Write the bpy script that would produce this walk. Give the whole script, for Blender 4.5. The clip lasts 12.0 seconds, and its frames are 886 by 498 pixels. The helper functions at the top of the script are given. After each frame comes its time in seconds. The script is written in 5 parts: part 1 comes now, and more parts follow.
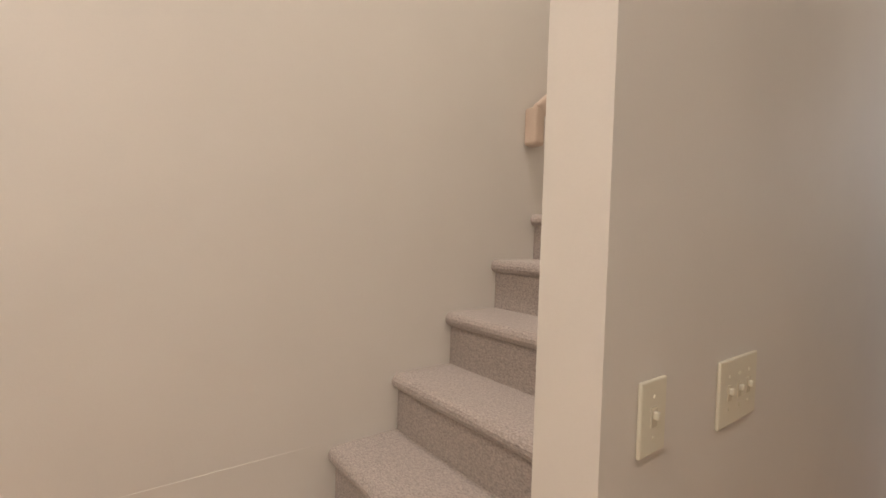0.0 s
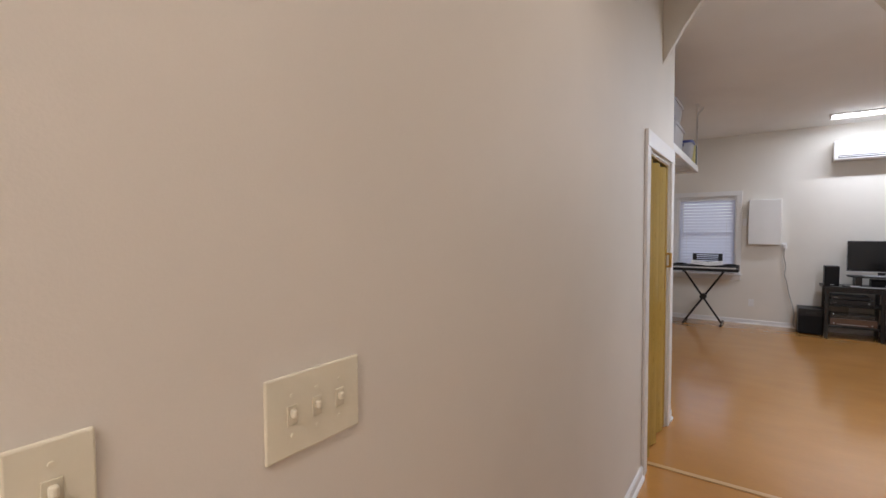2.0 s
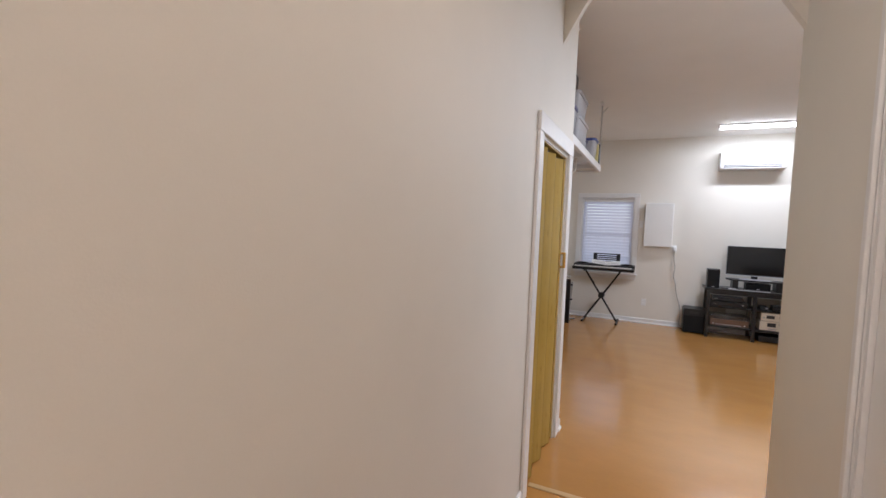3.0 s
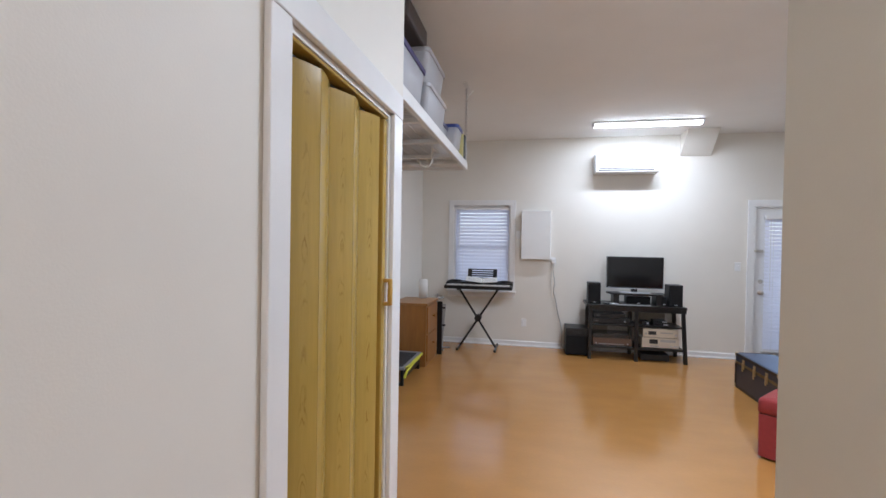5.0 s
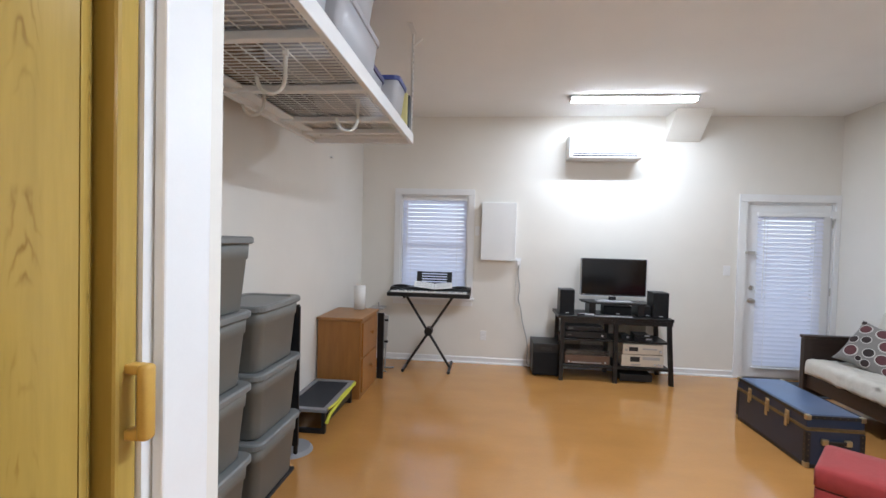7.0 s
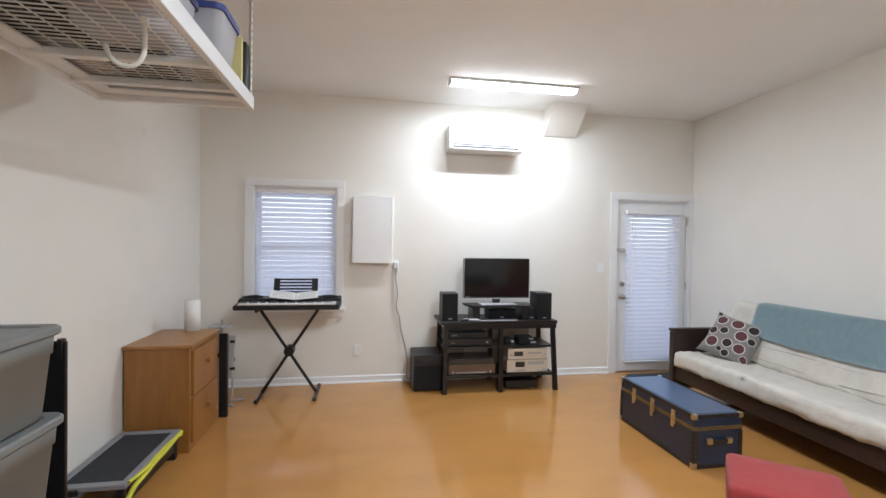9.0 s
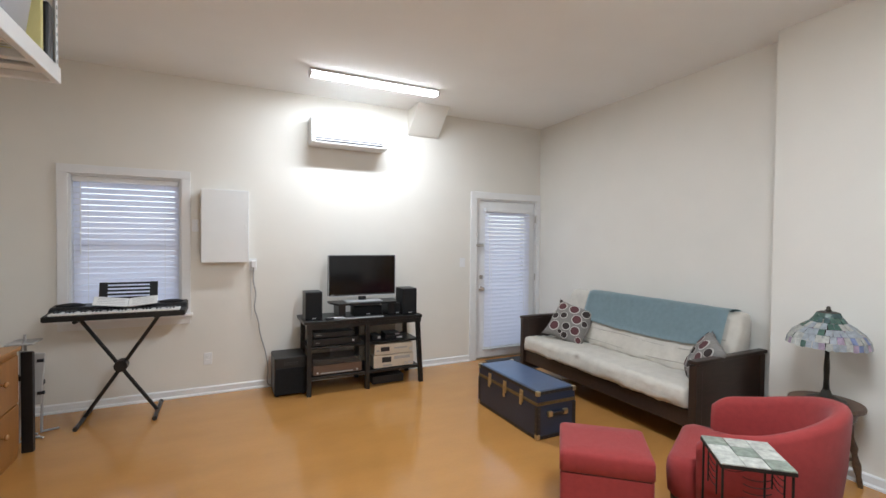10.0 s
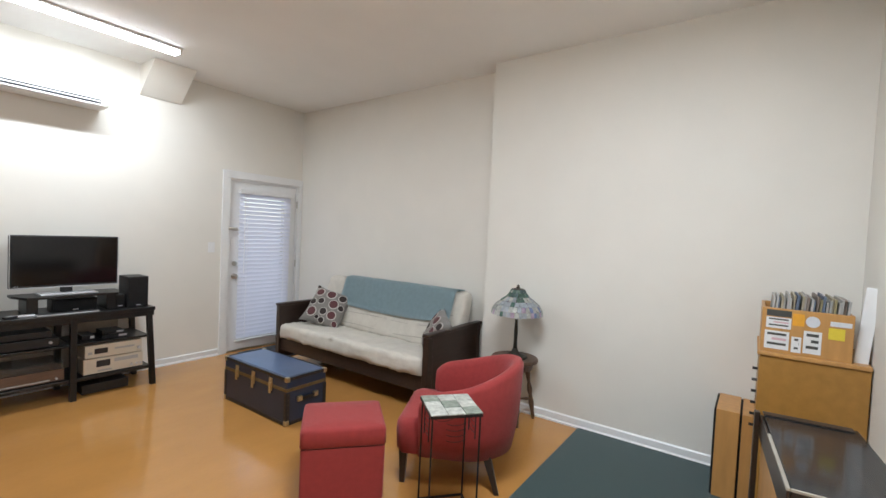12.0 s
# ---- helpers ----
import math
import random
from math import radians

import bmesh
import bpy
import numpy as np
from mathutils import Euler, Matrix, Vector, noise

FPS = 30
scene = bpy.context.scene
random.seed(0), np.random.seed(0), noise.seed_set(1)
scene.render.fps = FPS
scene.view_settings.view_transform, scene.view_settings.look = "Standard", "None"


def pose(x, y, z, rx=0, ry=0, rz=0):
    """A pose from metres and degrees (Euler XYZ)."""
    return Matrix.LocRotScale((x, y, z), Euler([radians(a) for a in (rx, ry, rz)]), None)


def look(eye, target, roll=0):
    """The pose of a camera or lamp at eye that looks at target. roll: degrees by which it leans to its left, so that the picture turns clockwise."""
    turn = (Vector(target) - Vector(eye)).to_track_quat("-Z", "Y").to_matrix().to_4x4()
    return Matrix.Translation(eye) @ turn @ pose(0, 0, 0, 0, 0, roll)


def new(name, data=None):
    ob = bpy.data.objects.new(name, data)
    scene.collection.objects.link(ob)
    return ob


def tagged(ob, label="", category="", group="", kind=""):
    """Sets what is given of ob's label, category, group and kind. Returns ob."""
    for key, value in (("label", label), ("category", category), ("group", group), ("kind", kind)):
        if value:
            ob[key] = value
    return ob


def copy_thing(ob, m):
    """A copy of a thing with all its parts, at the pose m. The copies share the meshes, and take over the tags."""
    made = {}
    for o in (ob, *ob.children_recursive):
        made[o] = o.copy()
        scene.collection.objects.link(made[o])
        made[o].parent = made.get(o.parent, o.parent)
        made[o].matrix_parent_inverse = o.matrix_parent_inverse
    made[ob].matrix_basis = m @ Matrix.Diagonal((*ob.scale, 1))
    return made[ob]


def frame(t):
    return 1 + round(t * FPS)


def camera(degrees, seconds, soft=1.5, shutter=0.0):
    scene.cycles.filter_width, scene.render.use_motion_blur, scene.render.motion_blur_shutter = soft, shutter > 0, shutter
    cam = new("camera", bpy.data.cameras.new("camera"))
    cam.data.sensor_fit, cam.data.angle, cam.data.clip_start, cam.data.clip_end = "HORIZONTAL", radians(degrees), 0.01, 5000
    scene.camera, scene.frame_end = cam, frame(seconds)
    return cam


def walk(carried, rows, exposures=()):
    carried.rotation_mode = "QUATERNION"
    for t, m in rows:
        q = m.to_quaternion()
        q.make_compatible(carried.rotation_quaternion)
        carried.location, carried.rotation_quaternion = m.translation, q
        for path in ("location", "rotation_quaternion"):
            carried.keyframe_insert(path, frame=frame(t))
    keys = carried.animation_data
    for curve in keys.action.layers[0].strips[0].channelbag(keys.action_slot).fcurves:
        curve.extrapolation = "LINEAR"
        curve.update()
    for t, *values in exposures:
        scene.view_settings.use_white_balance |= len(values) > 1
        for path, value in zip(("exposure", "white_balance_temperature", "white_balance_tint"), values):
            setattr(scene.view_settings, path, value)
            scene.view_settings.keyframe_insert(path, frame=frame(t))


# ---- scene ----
cam = camera(89.8, 12.0)
PATH = [
    (0, (0.993, -9.116, 1.512), (-0.59, -7.895, 1.463), 1.9),
    (0.5, (1.026, -9.039, 1.521), (-0.48, -7.725, 1.478), 1.2),
    (1, (1.102, -8.954, 1.532), (-0.322, -7.552, 1.478), 0.3),
    (1.5, (1.204, -8.812, 1.544), (-0.107, -7.303, 1.48), -0.7),
    (2, (1.246, -8.602, 1.522), (0.083, -6.977, 1.439), -0.3),
    (2.5, (1.253, -8.367, 1.509), (0.239, -6.647, 1.401), 0.9),
    (3, (1.264, -8.05, 1.512), (0.403, -6.249, 1.399), 2.2),
    (3.5, (1.294, -7.702, 1.475), (0.55, -5.847, 1.395), 2.7),
    (5.5, (1.237, -6.269, 1.505), (0.904, -4.297, 1.476), 0.4),
    (6, (1.204, -5.969, 1.521), (0.907, -3.992, 1.486), 0.4),
    (6.5, (1.175, -5.722, 1.546), (0.936, -3.737, 1.506), 1.1),
    (8.3, (1.174, -4.889, 1.494), (1.182, -2.891, 1.414), 1.4),
    (8.5, (1.166, -4.835, 1.501), (1.266, -2.838, 1.431), 1.2),
    (9, (1.215, -4.805, 1.508), (1.558, -2.835, 1.478), 0.9),
    (9.5, (1.26, -4.818, 1.518), (1.874, -2.915, 1.497), 0.7),
    (10, (1.28, -4.846, 1.52), (2.162, -3.051, 1.478), 0.6),
    (10.5, (1.311, -4.876, 1.516), (2.44, -3.226, 1.446), 1.1),
    (11, (1.33, -4.911, 1.511), (2.66, -3.42, 1.431), 2.1),
    (11.5, (1.329, -4.944, 1.506), (2.821, -3.615, 1.428), 2.8),
    (12, (1.348, -4.989, 1.515), (2.984, -3.84, 1.446), 2.7),
]
walk(cam, [(t, look(eye, target, roll)) for t, eye, target, roll in PATH],
     exposures=((0, -0.47, 6600, 14), (0.5, -0.48, 6150, 10), (1, -0.45, 6000, 9), (1.5, -0.30, 6250, 13), (2, -0.05, 6350, 16), (2.5, 0.14, 6250, 15), (3.0, 0.25, 6200, 15),
                (3.7, 0.30, 6050, 14), (5.5, 0.37, 5850, 12), (6.5, 0.50, 5900, 11), (8.3, 0.74, 6100, 10), (9, 0.68, 6150, 10), (9.5, 0.60, 6200, 10),
                (10.5, 0.47, 6350, 9), (12, 0.51, 6400, 9)))


# ---- light ----
world = bpy.data.worlds.new("world")
scene.world = world
world.use_nodes = True
sky = world.node_tree.nodes.new("ShaderNodeTexSky")
sky.sky_type = "NISHITA"
sky.sun_disc = False
sky.sun_elevation = radians(12)
sky.sun_rotation = radians(200)
world.node_tree.links.new(sky.outputs["Color"], world.node_tree.nodes["Background"].inputs["Color"])
world.node_tree.nodes["Background"].inputs["Strength"].default_value = 0.12

sun = new("sun", bpy.data.lights.new("sun", "SUN"))
sun.data.energy = 1.0
sun.data.angle = radians(10)
sun.data.color = (1.0, 0.95, 0.88)
sun.matrix_world = look((0, -30, 8), (0, 0, 0))


def area_lamp(name, at, target, width, length, watts, colour):
    lamp = new(name, bpy.data.lights.new(name, "AREA"))
    lamp.data.shape = "RECTANGLE"
    lamp.data.size, lamp.data.size_y = width, length
    lamp.data.energy = watts
    lamp.data.color = colour
    lamp.matrix_world = look(at, target)
    return lamp


COOL = (0.83, 0.915, 1.0)
WARM = (1.0, 0.90, 0.82)
area_lamp("strip_light_glow", (2.597, -0.706, 2.978), (2.597, -0.7061, 0), 1.2, 0.07, 24, COOL)
# unseen lamp, added to fill the south part of the room
area_lamp("rear_fill_glow", (2.55, -4.3, 3.036), (2.55, -4.3001, 0), 0.12, 1.2, 54, COOL)
# three lamps out of view, added to brighten the passage and the stairs
area_lamp("unseen_hall_glow", (1.25, -9.9, 3.0), (1.25, -9.9001, 0), 0.3, 0.3, 28, WARM)
area_lamp("unseen_hall_glow", (1.3, -7.2, 3.0), (1.3, -7.2001, 0), 0.3, 0.3, 4.6, WARM)
area_lamp("stair_fill_glow", (0.1, -8.6, 5.0), (0.1, -8.6001, 0), 0.4, 0.4, 62, WARM)
area_lamp("window_daylight", (0.495, 0.40, 1.43), (0.495, 0.0, 1.43), 1.0, 1.4, 3.6, (0.74, 0.82, 1.0))
area_lamp("door_daylight", (4.585, 0.40, 1.03), (4.585, 0.0, 1.03), 1.0, 2.0, 4, (0.74, 0.82, 1.0))


# ---- materials ----
def material(name, colour, rough=0.6, metal=0.0, vary=0.06, scale=6.0, bump=0.0, bump_scale=200.0,
             stretch=(1, 1, 1), coat=0.0, spec=0.5, transmission=0.0, alpha=1.0, emit=0.0, per_object=0.0, sheen=0.0):
    """Two-scale noise over a base colour, with fine relief."""
    m = bpy.data.materials.new(name)
    m.use_nodes = True
    nt = m.node_tree
    n, link = nt.nodes, nt.links
    b = n["Principled BSDF"]
    b.inputs["Roughness"].default_value = rough
    b.inputs["Metallic"].default_value = metal
    b.inputs["Coat Weight"].default_value = coat
    b.inputs["Coat Roughness"].default_value = 0.12
    b.inputs["Specular IOR Level"].default_value = spec
    b.inputs["Transmission Weight"].default_value = transmission
    b.inputs["Alpha"].default_value = alpha
    b.inputs["Sheen Weight"].default_value = sheen
    tc = n.new("ShaderNodeTexCoord")
    mp = n.new("ShaderNodeMapping")
    mp.inputs["Scale"].default_value = stretch
    link.new(tc.outputs["Object"], mp.inputs["Vector"])
    big = n.new("ShaderNodeTexNoise")
    big.inputs["Scale"].default_value = scale
    big.inputs["Detail"].default_value = 5
    fine = n.new("ShaderNodeTexNoise")
    fine.inputs["Scale"].default_value = bump_scale
    fine.inputs["Detail"].default_value = 3
    link.new(mp.outputs["Vector"], big.inputs["Vector"])
    link.new(mp.outputs["Vector"], fine.inputs["Vector"])
    both = n.new("ShaderNodeMath")
    both.operation = "MULTIPLY_ADD"
    both.inputs[1].default_value = 0.35
    link.new(fine.outputs["Fac"], both.inputs[0])
    link.new(big.outputs["Fac"], both.inputs[2])
    ramp = n.new("ShaderNodeValToRGB")
    lo = [max(0.0, c * (1 - vary)) for c in colour]
    hi = [min(1.0, c * (1 + vary)) for c in colour]
    ramp.color_ramp.elements[0].position = 0.45
    ramp.color_ramp.elements[1].position = 0.9
    ramp.color_ramp.elements[0].color = (*lo, 1)
    ramp.color_ramp.elements[1].color = (*hi, 1)
    link.new(both.outputs[0], ramp.inputs["Fac"])
    out = ramp.outputs["Color"]
    if per_object:
        info = n.new("ShaderNodeObjectInfo")
        hsv = n.new("ShaderNodeHueSaturation")
        span = n.new("ShaderNodeMapRange")
        span.inputs["To Min"].default_value = 1 - per_object
        span.inputs["To Max"].default_value = 1 + per_object
        link.new(info.outputs["Random"], span.inputs["Value"])
        link.new(span.outputs["Result"], hsv.inputs["Value"])
        link.new(out, hsv.inputs["Color"])
        out = hsv.outputs["Color"]
    link.new(out, b.inputs["Base Color"])
    if emit:
        b.inputs["Emission Color"].default_value = (*colour, 1)
        b.inputs["Emission Strength"].default_value = emit
    if bump:
        bp = n.new("ShaderNodeBump")
        bp.inputs["Strength"].default_value = bump
        bp.inputs["Distance"].default_value = 0.004
        link.new(fine.outputs["Fac"], bp.inputs["Height"])
        link.new(bp.outputs["Normal"], b.inputs["Normal"])
    return m


WALL = material("wall_paint", (0.77, 0.74, 0.68), 0.55, vary=0.02, scale=2.5, bump=0.06, bump_scale=220)
CEIL = material("ceiling_paint", (0.87, 0.86, 0.84), 0.8, vary=0.02, scale=2, bump=0.2, bump_scale=160)
TRIM = material("white_trim", (0.80, 0.80, 0.80), 0.32, vary=0.02, scale=8)
FLOOR = material("laminate_floor", (0.47, 0.225, 0.062), 0.17, vary=0.06, scale=2.2, stretch=(1, 2.2, 1), bump=0.010, bump_scale=30, coat=0.35)
CARPET = material("carpet", (0.44, 0.385, 0.345), 0.95, vary=0.30, scale=130, bump=1.0, bump_scale=120, stretch=(1, 1.6, 1.6), sheen=0.3)
SWITCH = material("ivory_plastic", (0.79, 0.76, 0.62), 0.35, vary=0.02)


# ---- mesh helpers ----
def box(bm, x0, x1, y0, y1, z0, z1, bevel=0.0, seg=2, m=None):
    """Add a box to bm, with rounded edges where bevel is given."""
    vs = bmesh.ops.create_cube(bm, size=1.0)["verts"]
    for v in vs:
        v.co = Vector(((x0 + x1) / 2 + v.co.x * (x1 - x0), (y0 + y1) / 2 + v.co.y * (y1 - y0), (z0 + z1) / 2 + v.co.z * (z1 - z0)))
    if bevel:
        es = list({e for v in vs for e in v.link_edges})
        r = bmesh.ops.bevel(bm, geom=es, offset=bevel, segments=seg, affect="EDGES", profile=0.5)
        vs = list({v for f in r["faces"] for v in f.verts} | {v for v in vs if v.is_valid})
    if m is not None:
        bmesh.ops.transform(bm, matrix=m, verts=[v for v in vs if v.is_valid])
    return vs


def boxm(*a, **k):
    bm = bmesh.new()
    box(bm, *a, **k)
    return bm


def tube(bm, p, q, r0, r1=None, seg=12):
    """A round bar from p to q."""
    p, q = Vector(p), Vector(q)
    d = q - p
    m = Matrix.Translation((p + q) / 2) @ d.to_track_quat("Z", "Y").to_matrix().to_4x4()
    bmesh.ops.create_cone(bm, cap_ends=True, segments=seg, radius1=r0, radius2=r0 if r1 is None else r1, depth=d.length, matrix=m)
    return bm


def tubem(*a, **k):
    return tube(bmesh.new(), *a, **k)


def prism(bm, points, axis, a, b):
    """An outline in the two other axes, drawn out along axis from a to b."""
    def at(p, t):
        c = list(p)
        c.insert("xyz".index(axis), t)
        return bm.verts.new(c)
    lo = [at(p, a) for p in points]
    hi = [at(p, b) for p in points]
    n = len(points)
    bm.faces.new(lo)
    bm.faces.new(hi[::-1])
    for i in range(n):
        bm.faces.new((lo[i], hi[i], hi[(i + 1) % n], lo[(i + 1) % n]))
    bmesh.ops.recalc_face_normals(bm, faces=bm.faces)
    return bm


def mesh_of(name, bm, mat, smooth=False):
    bmesh.ops.recalc_face_normals(bm, faces=bm.faces)
    me = bpy.data.meshes.new(name)
    bm.to_mesh(me)
    bm.free()
    if mat:
        me.materials.append(mat)
    if smooth:
        for p in me.polygons:
            p.use_smooth = True
    return me


def part(name, bm, mat, parent=None, label="", smooth=False):
    """One mesh object under a thing or a part, in that thing's own space."""
    ob = new(name, mesh_of(name, bm, mat, smooth))
    ob.parent = parent
    if label:
        tagged(ob, label)
    return ob


def thing(name, label, category, at=(0, 0, 0), turn=0, group=""):
    ob = new(name)
    ob.empty_display_size = 0.1
    ob.matrix_world = pose(*at, 0, 0, turn)
    return tagged(ob, label, category, group)


def setting(name, bm, mat, label, category, smooth=False):
    return tagged(part(name, bm, mat, None, "", smooth), label, category, kind="structure")


# ---- the shell ----
XW, XE, XE2 = -0.42, 5.115, 4.92      # room's side walls; the east wall steps in past YJ
SKEW = 0.07                          # the south wall runs a little out of square
YJ, YS = -2.97, -5.45                # the step, and the room's south wall
XC, XR = 0.672, 1.82                  # the passage's two walls
YC, YE = -4.68, -8.602                # ends of the closet wall: at the room, at the stairs
YB = -10.6                           # end of the passage behind
Z0, Z1 = 3.02, 3.125                  # ceiling over the north wall, and over the south wall

setting("floor", boxm(XW - 0.15, XE + 0.15, YB - 0.15, 0.15, -0.12, 0.0), FLOOR,
        "glossy honey-brown laminate floor", "floor")

WX0, WX1, WZ0, WZ1 = 0.075, 0.915, 0.80, 2.06      # window hole
DX0, DX1, DZ1 = 4.125, 5.060, 2.040                # outer door hole
bm = bmesh.new()
for a in ((XW, WX0, 0, 3.2), (WX0, WX1, 0, WZ0), (WX0, WX1, WZ1, 3.2), (WX1, DX0, 0, 3.2), (DX0, DX1, DZ1, 3.2), (DX1, XE + 0.15, 0, 3.2)):
    box(bm, a[0], a[1], 0.0, 0.15, a[2], a[3])
bmesh.ops.remove_doubles(bm, verts=bm.verts, dist=0.0005)
setting("wall_north", bm, WALL, "cream painted wall with a window and an outer door", "wall")

setting("wall_west", boxm(XW - 0.15, XW, YB, 0.15, 0, 5.3), WALL, "cream painted side wall", "wall")
bm = boxm(XE, XE + 0.15, YJ, 0, 0, 3.2)
box(bm, XE2, XE + 0.15, YS - 0.20, YJ, 0, 3.25)
setting("wall_east", bm, WALL, "cream painted wall with a shallow step", "wall")
bm = boxm(XR, XE2, YS - 0.12, YS, 0, 3.3)
for v in bm.verts:
    if v.co.x > XR + 1:
        v.co.y -= SKEW
setting("wall_south", bm, WALL, "cream painted back wall", "wall")

# passage opening with cut corners
bm = bmesh.new()
prism(bm, [(XC, 2.66), (0.80, 2.86), (0.93, 3.03), (0.99, 3.09), (1.47, 3.07), (1.60, 2.84), (1.72, 2.645), (XR, 2.47), (XR, 3.3), (XC, 3.3)], "y", YS - 0.05, YS)
for v in bm.verts:
    v.co.y += (XR - v.co.x) * 0.27
setting("wall_header", bm, WALL, "cream header over the passage with cut corners", "wall")

# closet wall, with the closet's doorway
CY0, CY1, CZ = -5.64, -4.852, 2.022
bm = boxm(XC - 0.11, XC, YE, CY0, 0, 3.2)
box(bm, XC - 0.11, XC, CY0, CY1, CZ, 3.2)
box(bm, XC - 0.11, XC, CY1, YC, 0, 3.2)
bmesh.ops.remove_doubles(bm, verts=bm.verts, dist=0.0005)
setting("wall_closet", bm, WALL, "cream painted passage wall with a closet doorway", "wall")
setting("wall_closet_end", boxm(XW, XC - 0.11, YC - 0.11, YC, 0, 3.2), WALL, "cream painted wall at the closet's end", "wall")
setting("wall_closet_back", boxm(XW, XC - 0.11, -5.88, -5.77, 0, 3.2), WALL, "plain wall inside the closet", "wall")

# passage's other wall, with a doorway that is shut
PY0, PY1, PZ = -7.25, -6.41, 2.20
bm = boxm(XR, XR + 0.12, PY1, YS - 0.12, 0, 3.2)
box(bm, XR, XR + 0.12, PY0, PY1, PZ, 3.2)
box(bm, XR, XR + 0.12, YB, PY0, 0, 3.2)
bmesh.ops.remove_doubles(bm, verts=bm.verts, dist=0.0005)
setting("wall_passage", bm, WALL, "cream painted passage wall with a doorway", "wall")
setting("wall_passage_end", boxm(XW - 0.15, XR + 0.12, YB - 0.12, YB, 0, 5.3), WALL, "plain wall closing the passage", "wall")

bm = bmesh.new()
prism(bm, [(0.15, Z0), (YS - 0.12, Z1), (YS - 0.12, Z1 + 0.1), (0.15, Z0 + 0.1)], "x", XW, XE + 0.15)
setting("ceiling", bm, CEIL, "flat off-white ceiling", "ceiling")
setting("ceiling_passage", boxm(XC - 0.11, XR + 0.12, YB, YS - 0.12, 3.14, 3.24), CEIL, "flat off-white passage ceiling", "ceiling")
setting("ceiling_stairs", boxm(XW, XC - 0.11, YB, -5.88, 5.2, 5.3), CEIL, "flat off-white ceiling over the stairs", "ceiling")
setting("wall_stairs_upper", boxm(XC - 0.11, XC, YB, -5.77, 3.2, 5.2), WALL, "plain wall above the passage beside the stairs", "wall")
setting("wall_stairs_end", boxm(XW, XC - 0.11, -6.0, -5.88, 2.5, 5.2), WALL, "plain wall at the head of the stairs", "wall")


# ---- trim, window, doors ----
def board(name, bm, label="white painted trim"):
    return setting(name, bm, TRIM, label, "trim")


def baseboard(p, q, out):
    """A baseboard with a shoe moulding from p to q along a wall; out is the way into the room."""
    p, q, o = Vector((*p, 0)), Vector((*q, 0)), Vector((*out, 0))
    d = (q - p).normalized()
    bm = bmesh.new()
    prof = [(0.0, 0.0), (0.026, 0.0), (0.026, 0.012), (0.014, 0.022), (0.014, 0.066), (0.006, 0.076), (0.0, 0.076)]
    rings = []
    for at in (p, q):
        rings.append([bm.verts.new(at + o * a + Vector((0, 0, b))) for a, b in prof])
    n = len(prof)
    for i in range(n):
        bm.faces.new((rings[0][i], rings[0][(i + 1) % n], rings[1][(i + 1) % n], rings[1][i]))
    bm.faces.new(rings[0])
    bm.faces.new(rings[1][::-1])
    ob = setting("baseboard", bm, TRIM, "white painted baseboard with shoe moulding", "baseboard")
    return ob


baseboard((XW, -0.001), (DX0 - 0.089, -0.001), (0, -1))
baseboard((XW + 0.001, YC), (XW + 0.001, -0.03), (1, 0))
baseboard((XE - 0.001, -0.09), (XE - 0.001, YJ), (-1, 0))
baseboard((XE2 - 0.001, YJ - 0.001), (XE2 - 0.001, YS - SKEW), (-1, 0))
baseboard((XR + 0.01, YS + 0.001), (XE2 - 0.03, YS - SKEW + 0.001), (0, 1))
baseboard((XC + 0.001, YE), (XC + 0.001, CY0 - 0.092), (1, 0))
baseboard((XC + 0.001, CY1 + 0.112), (XC + 0.001, YC + 0.014), (1, 0))
baseboard((XR - 0.001, PY1 + 0.085), (XR - 0.001, YS), (-1, 0))
baseboard((XR - 0.001, YB), (XR - 0.001, PY0 - 0.085), (-1, 0))
setting("threshold_strip", boxm(XC, XR, -5.545, -5.505, 0.0, 0.007, bevel=0.003), material("oak_strip", (0.55, 0.36, 0.17), 0.4),
        "pale wooden floor strip across the passage", "floor strip")

GLASS = material("window_glass", (0.95, 0.97, 1.0), 0.02, transmission=1.0, vary=0.0)
SLAT = material("blind_slat", (0.84, 0.85, 0.92), 0.45, vary=0.02)
sl = SLAT.node_tree
tl = sl.nodes.new("ShaderNodeBsdfTranslucent")
tl.inputs["Color"].default_value = (0.80, 0.84, 1.0, 1)
mx = sl.nodes.new("ShaderNodeMixShader")
mx.inputs["Fac"].default_value = 0.28
sl.links.new(sl.nodes["Principled BSDF"].outputs["BSDF"], mx.inputs[1])
sl.links.new(tl.outputs["BSDF"], mx.inputs[2])
sl.links.new(mx.outputs["Shader"], sl.nodes["Material Output"].inputs["Surface"])
CHROME = material("brushed_nickel", (0.55, 0.53, 0.50), 0.28, metal=1.0, vary=0.04)
CORD = material("white_cord", (0.75, 0.75, 0.73), 0.7)


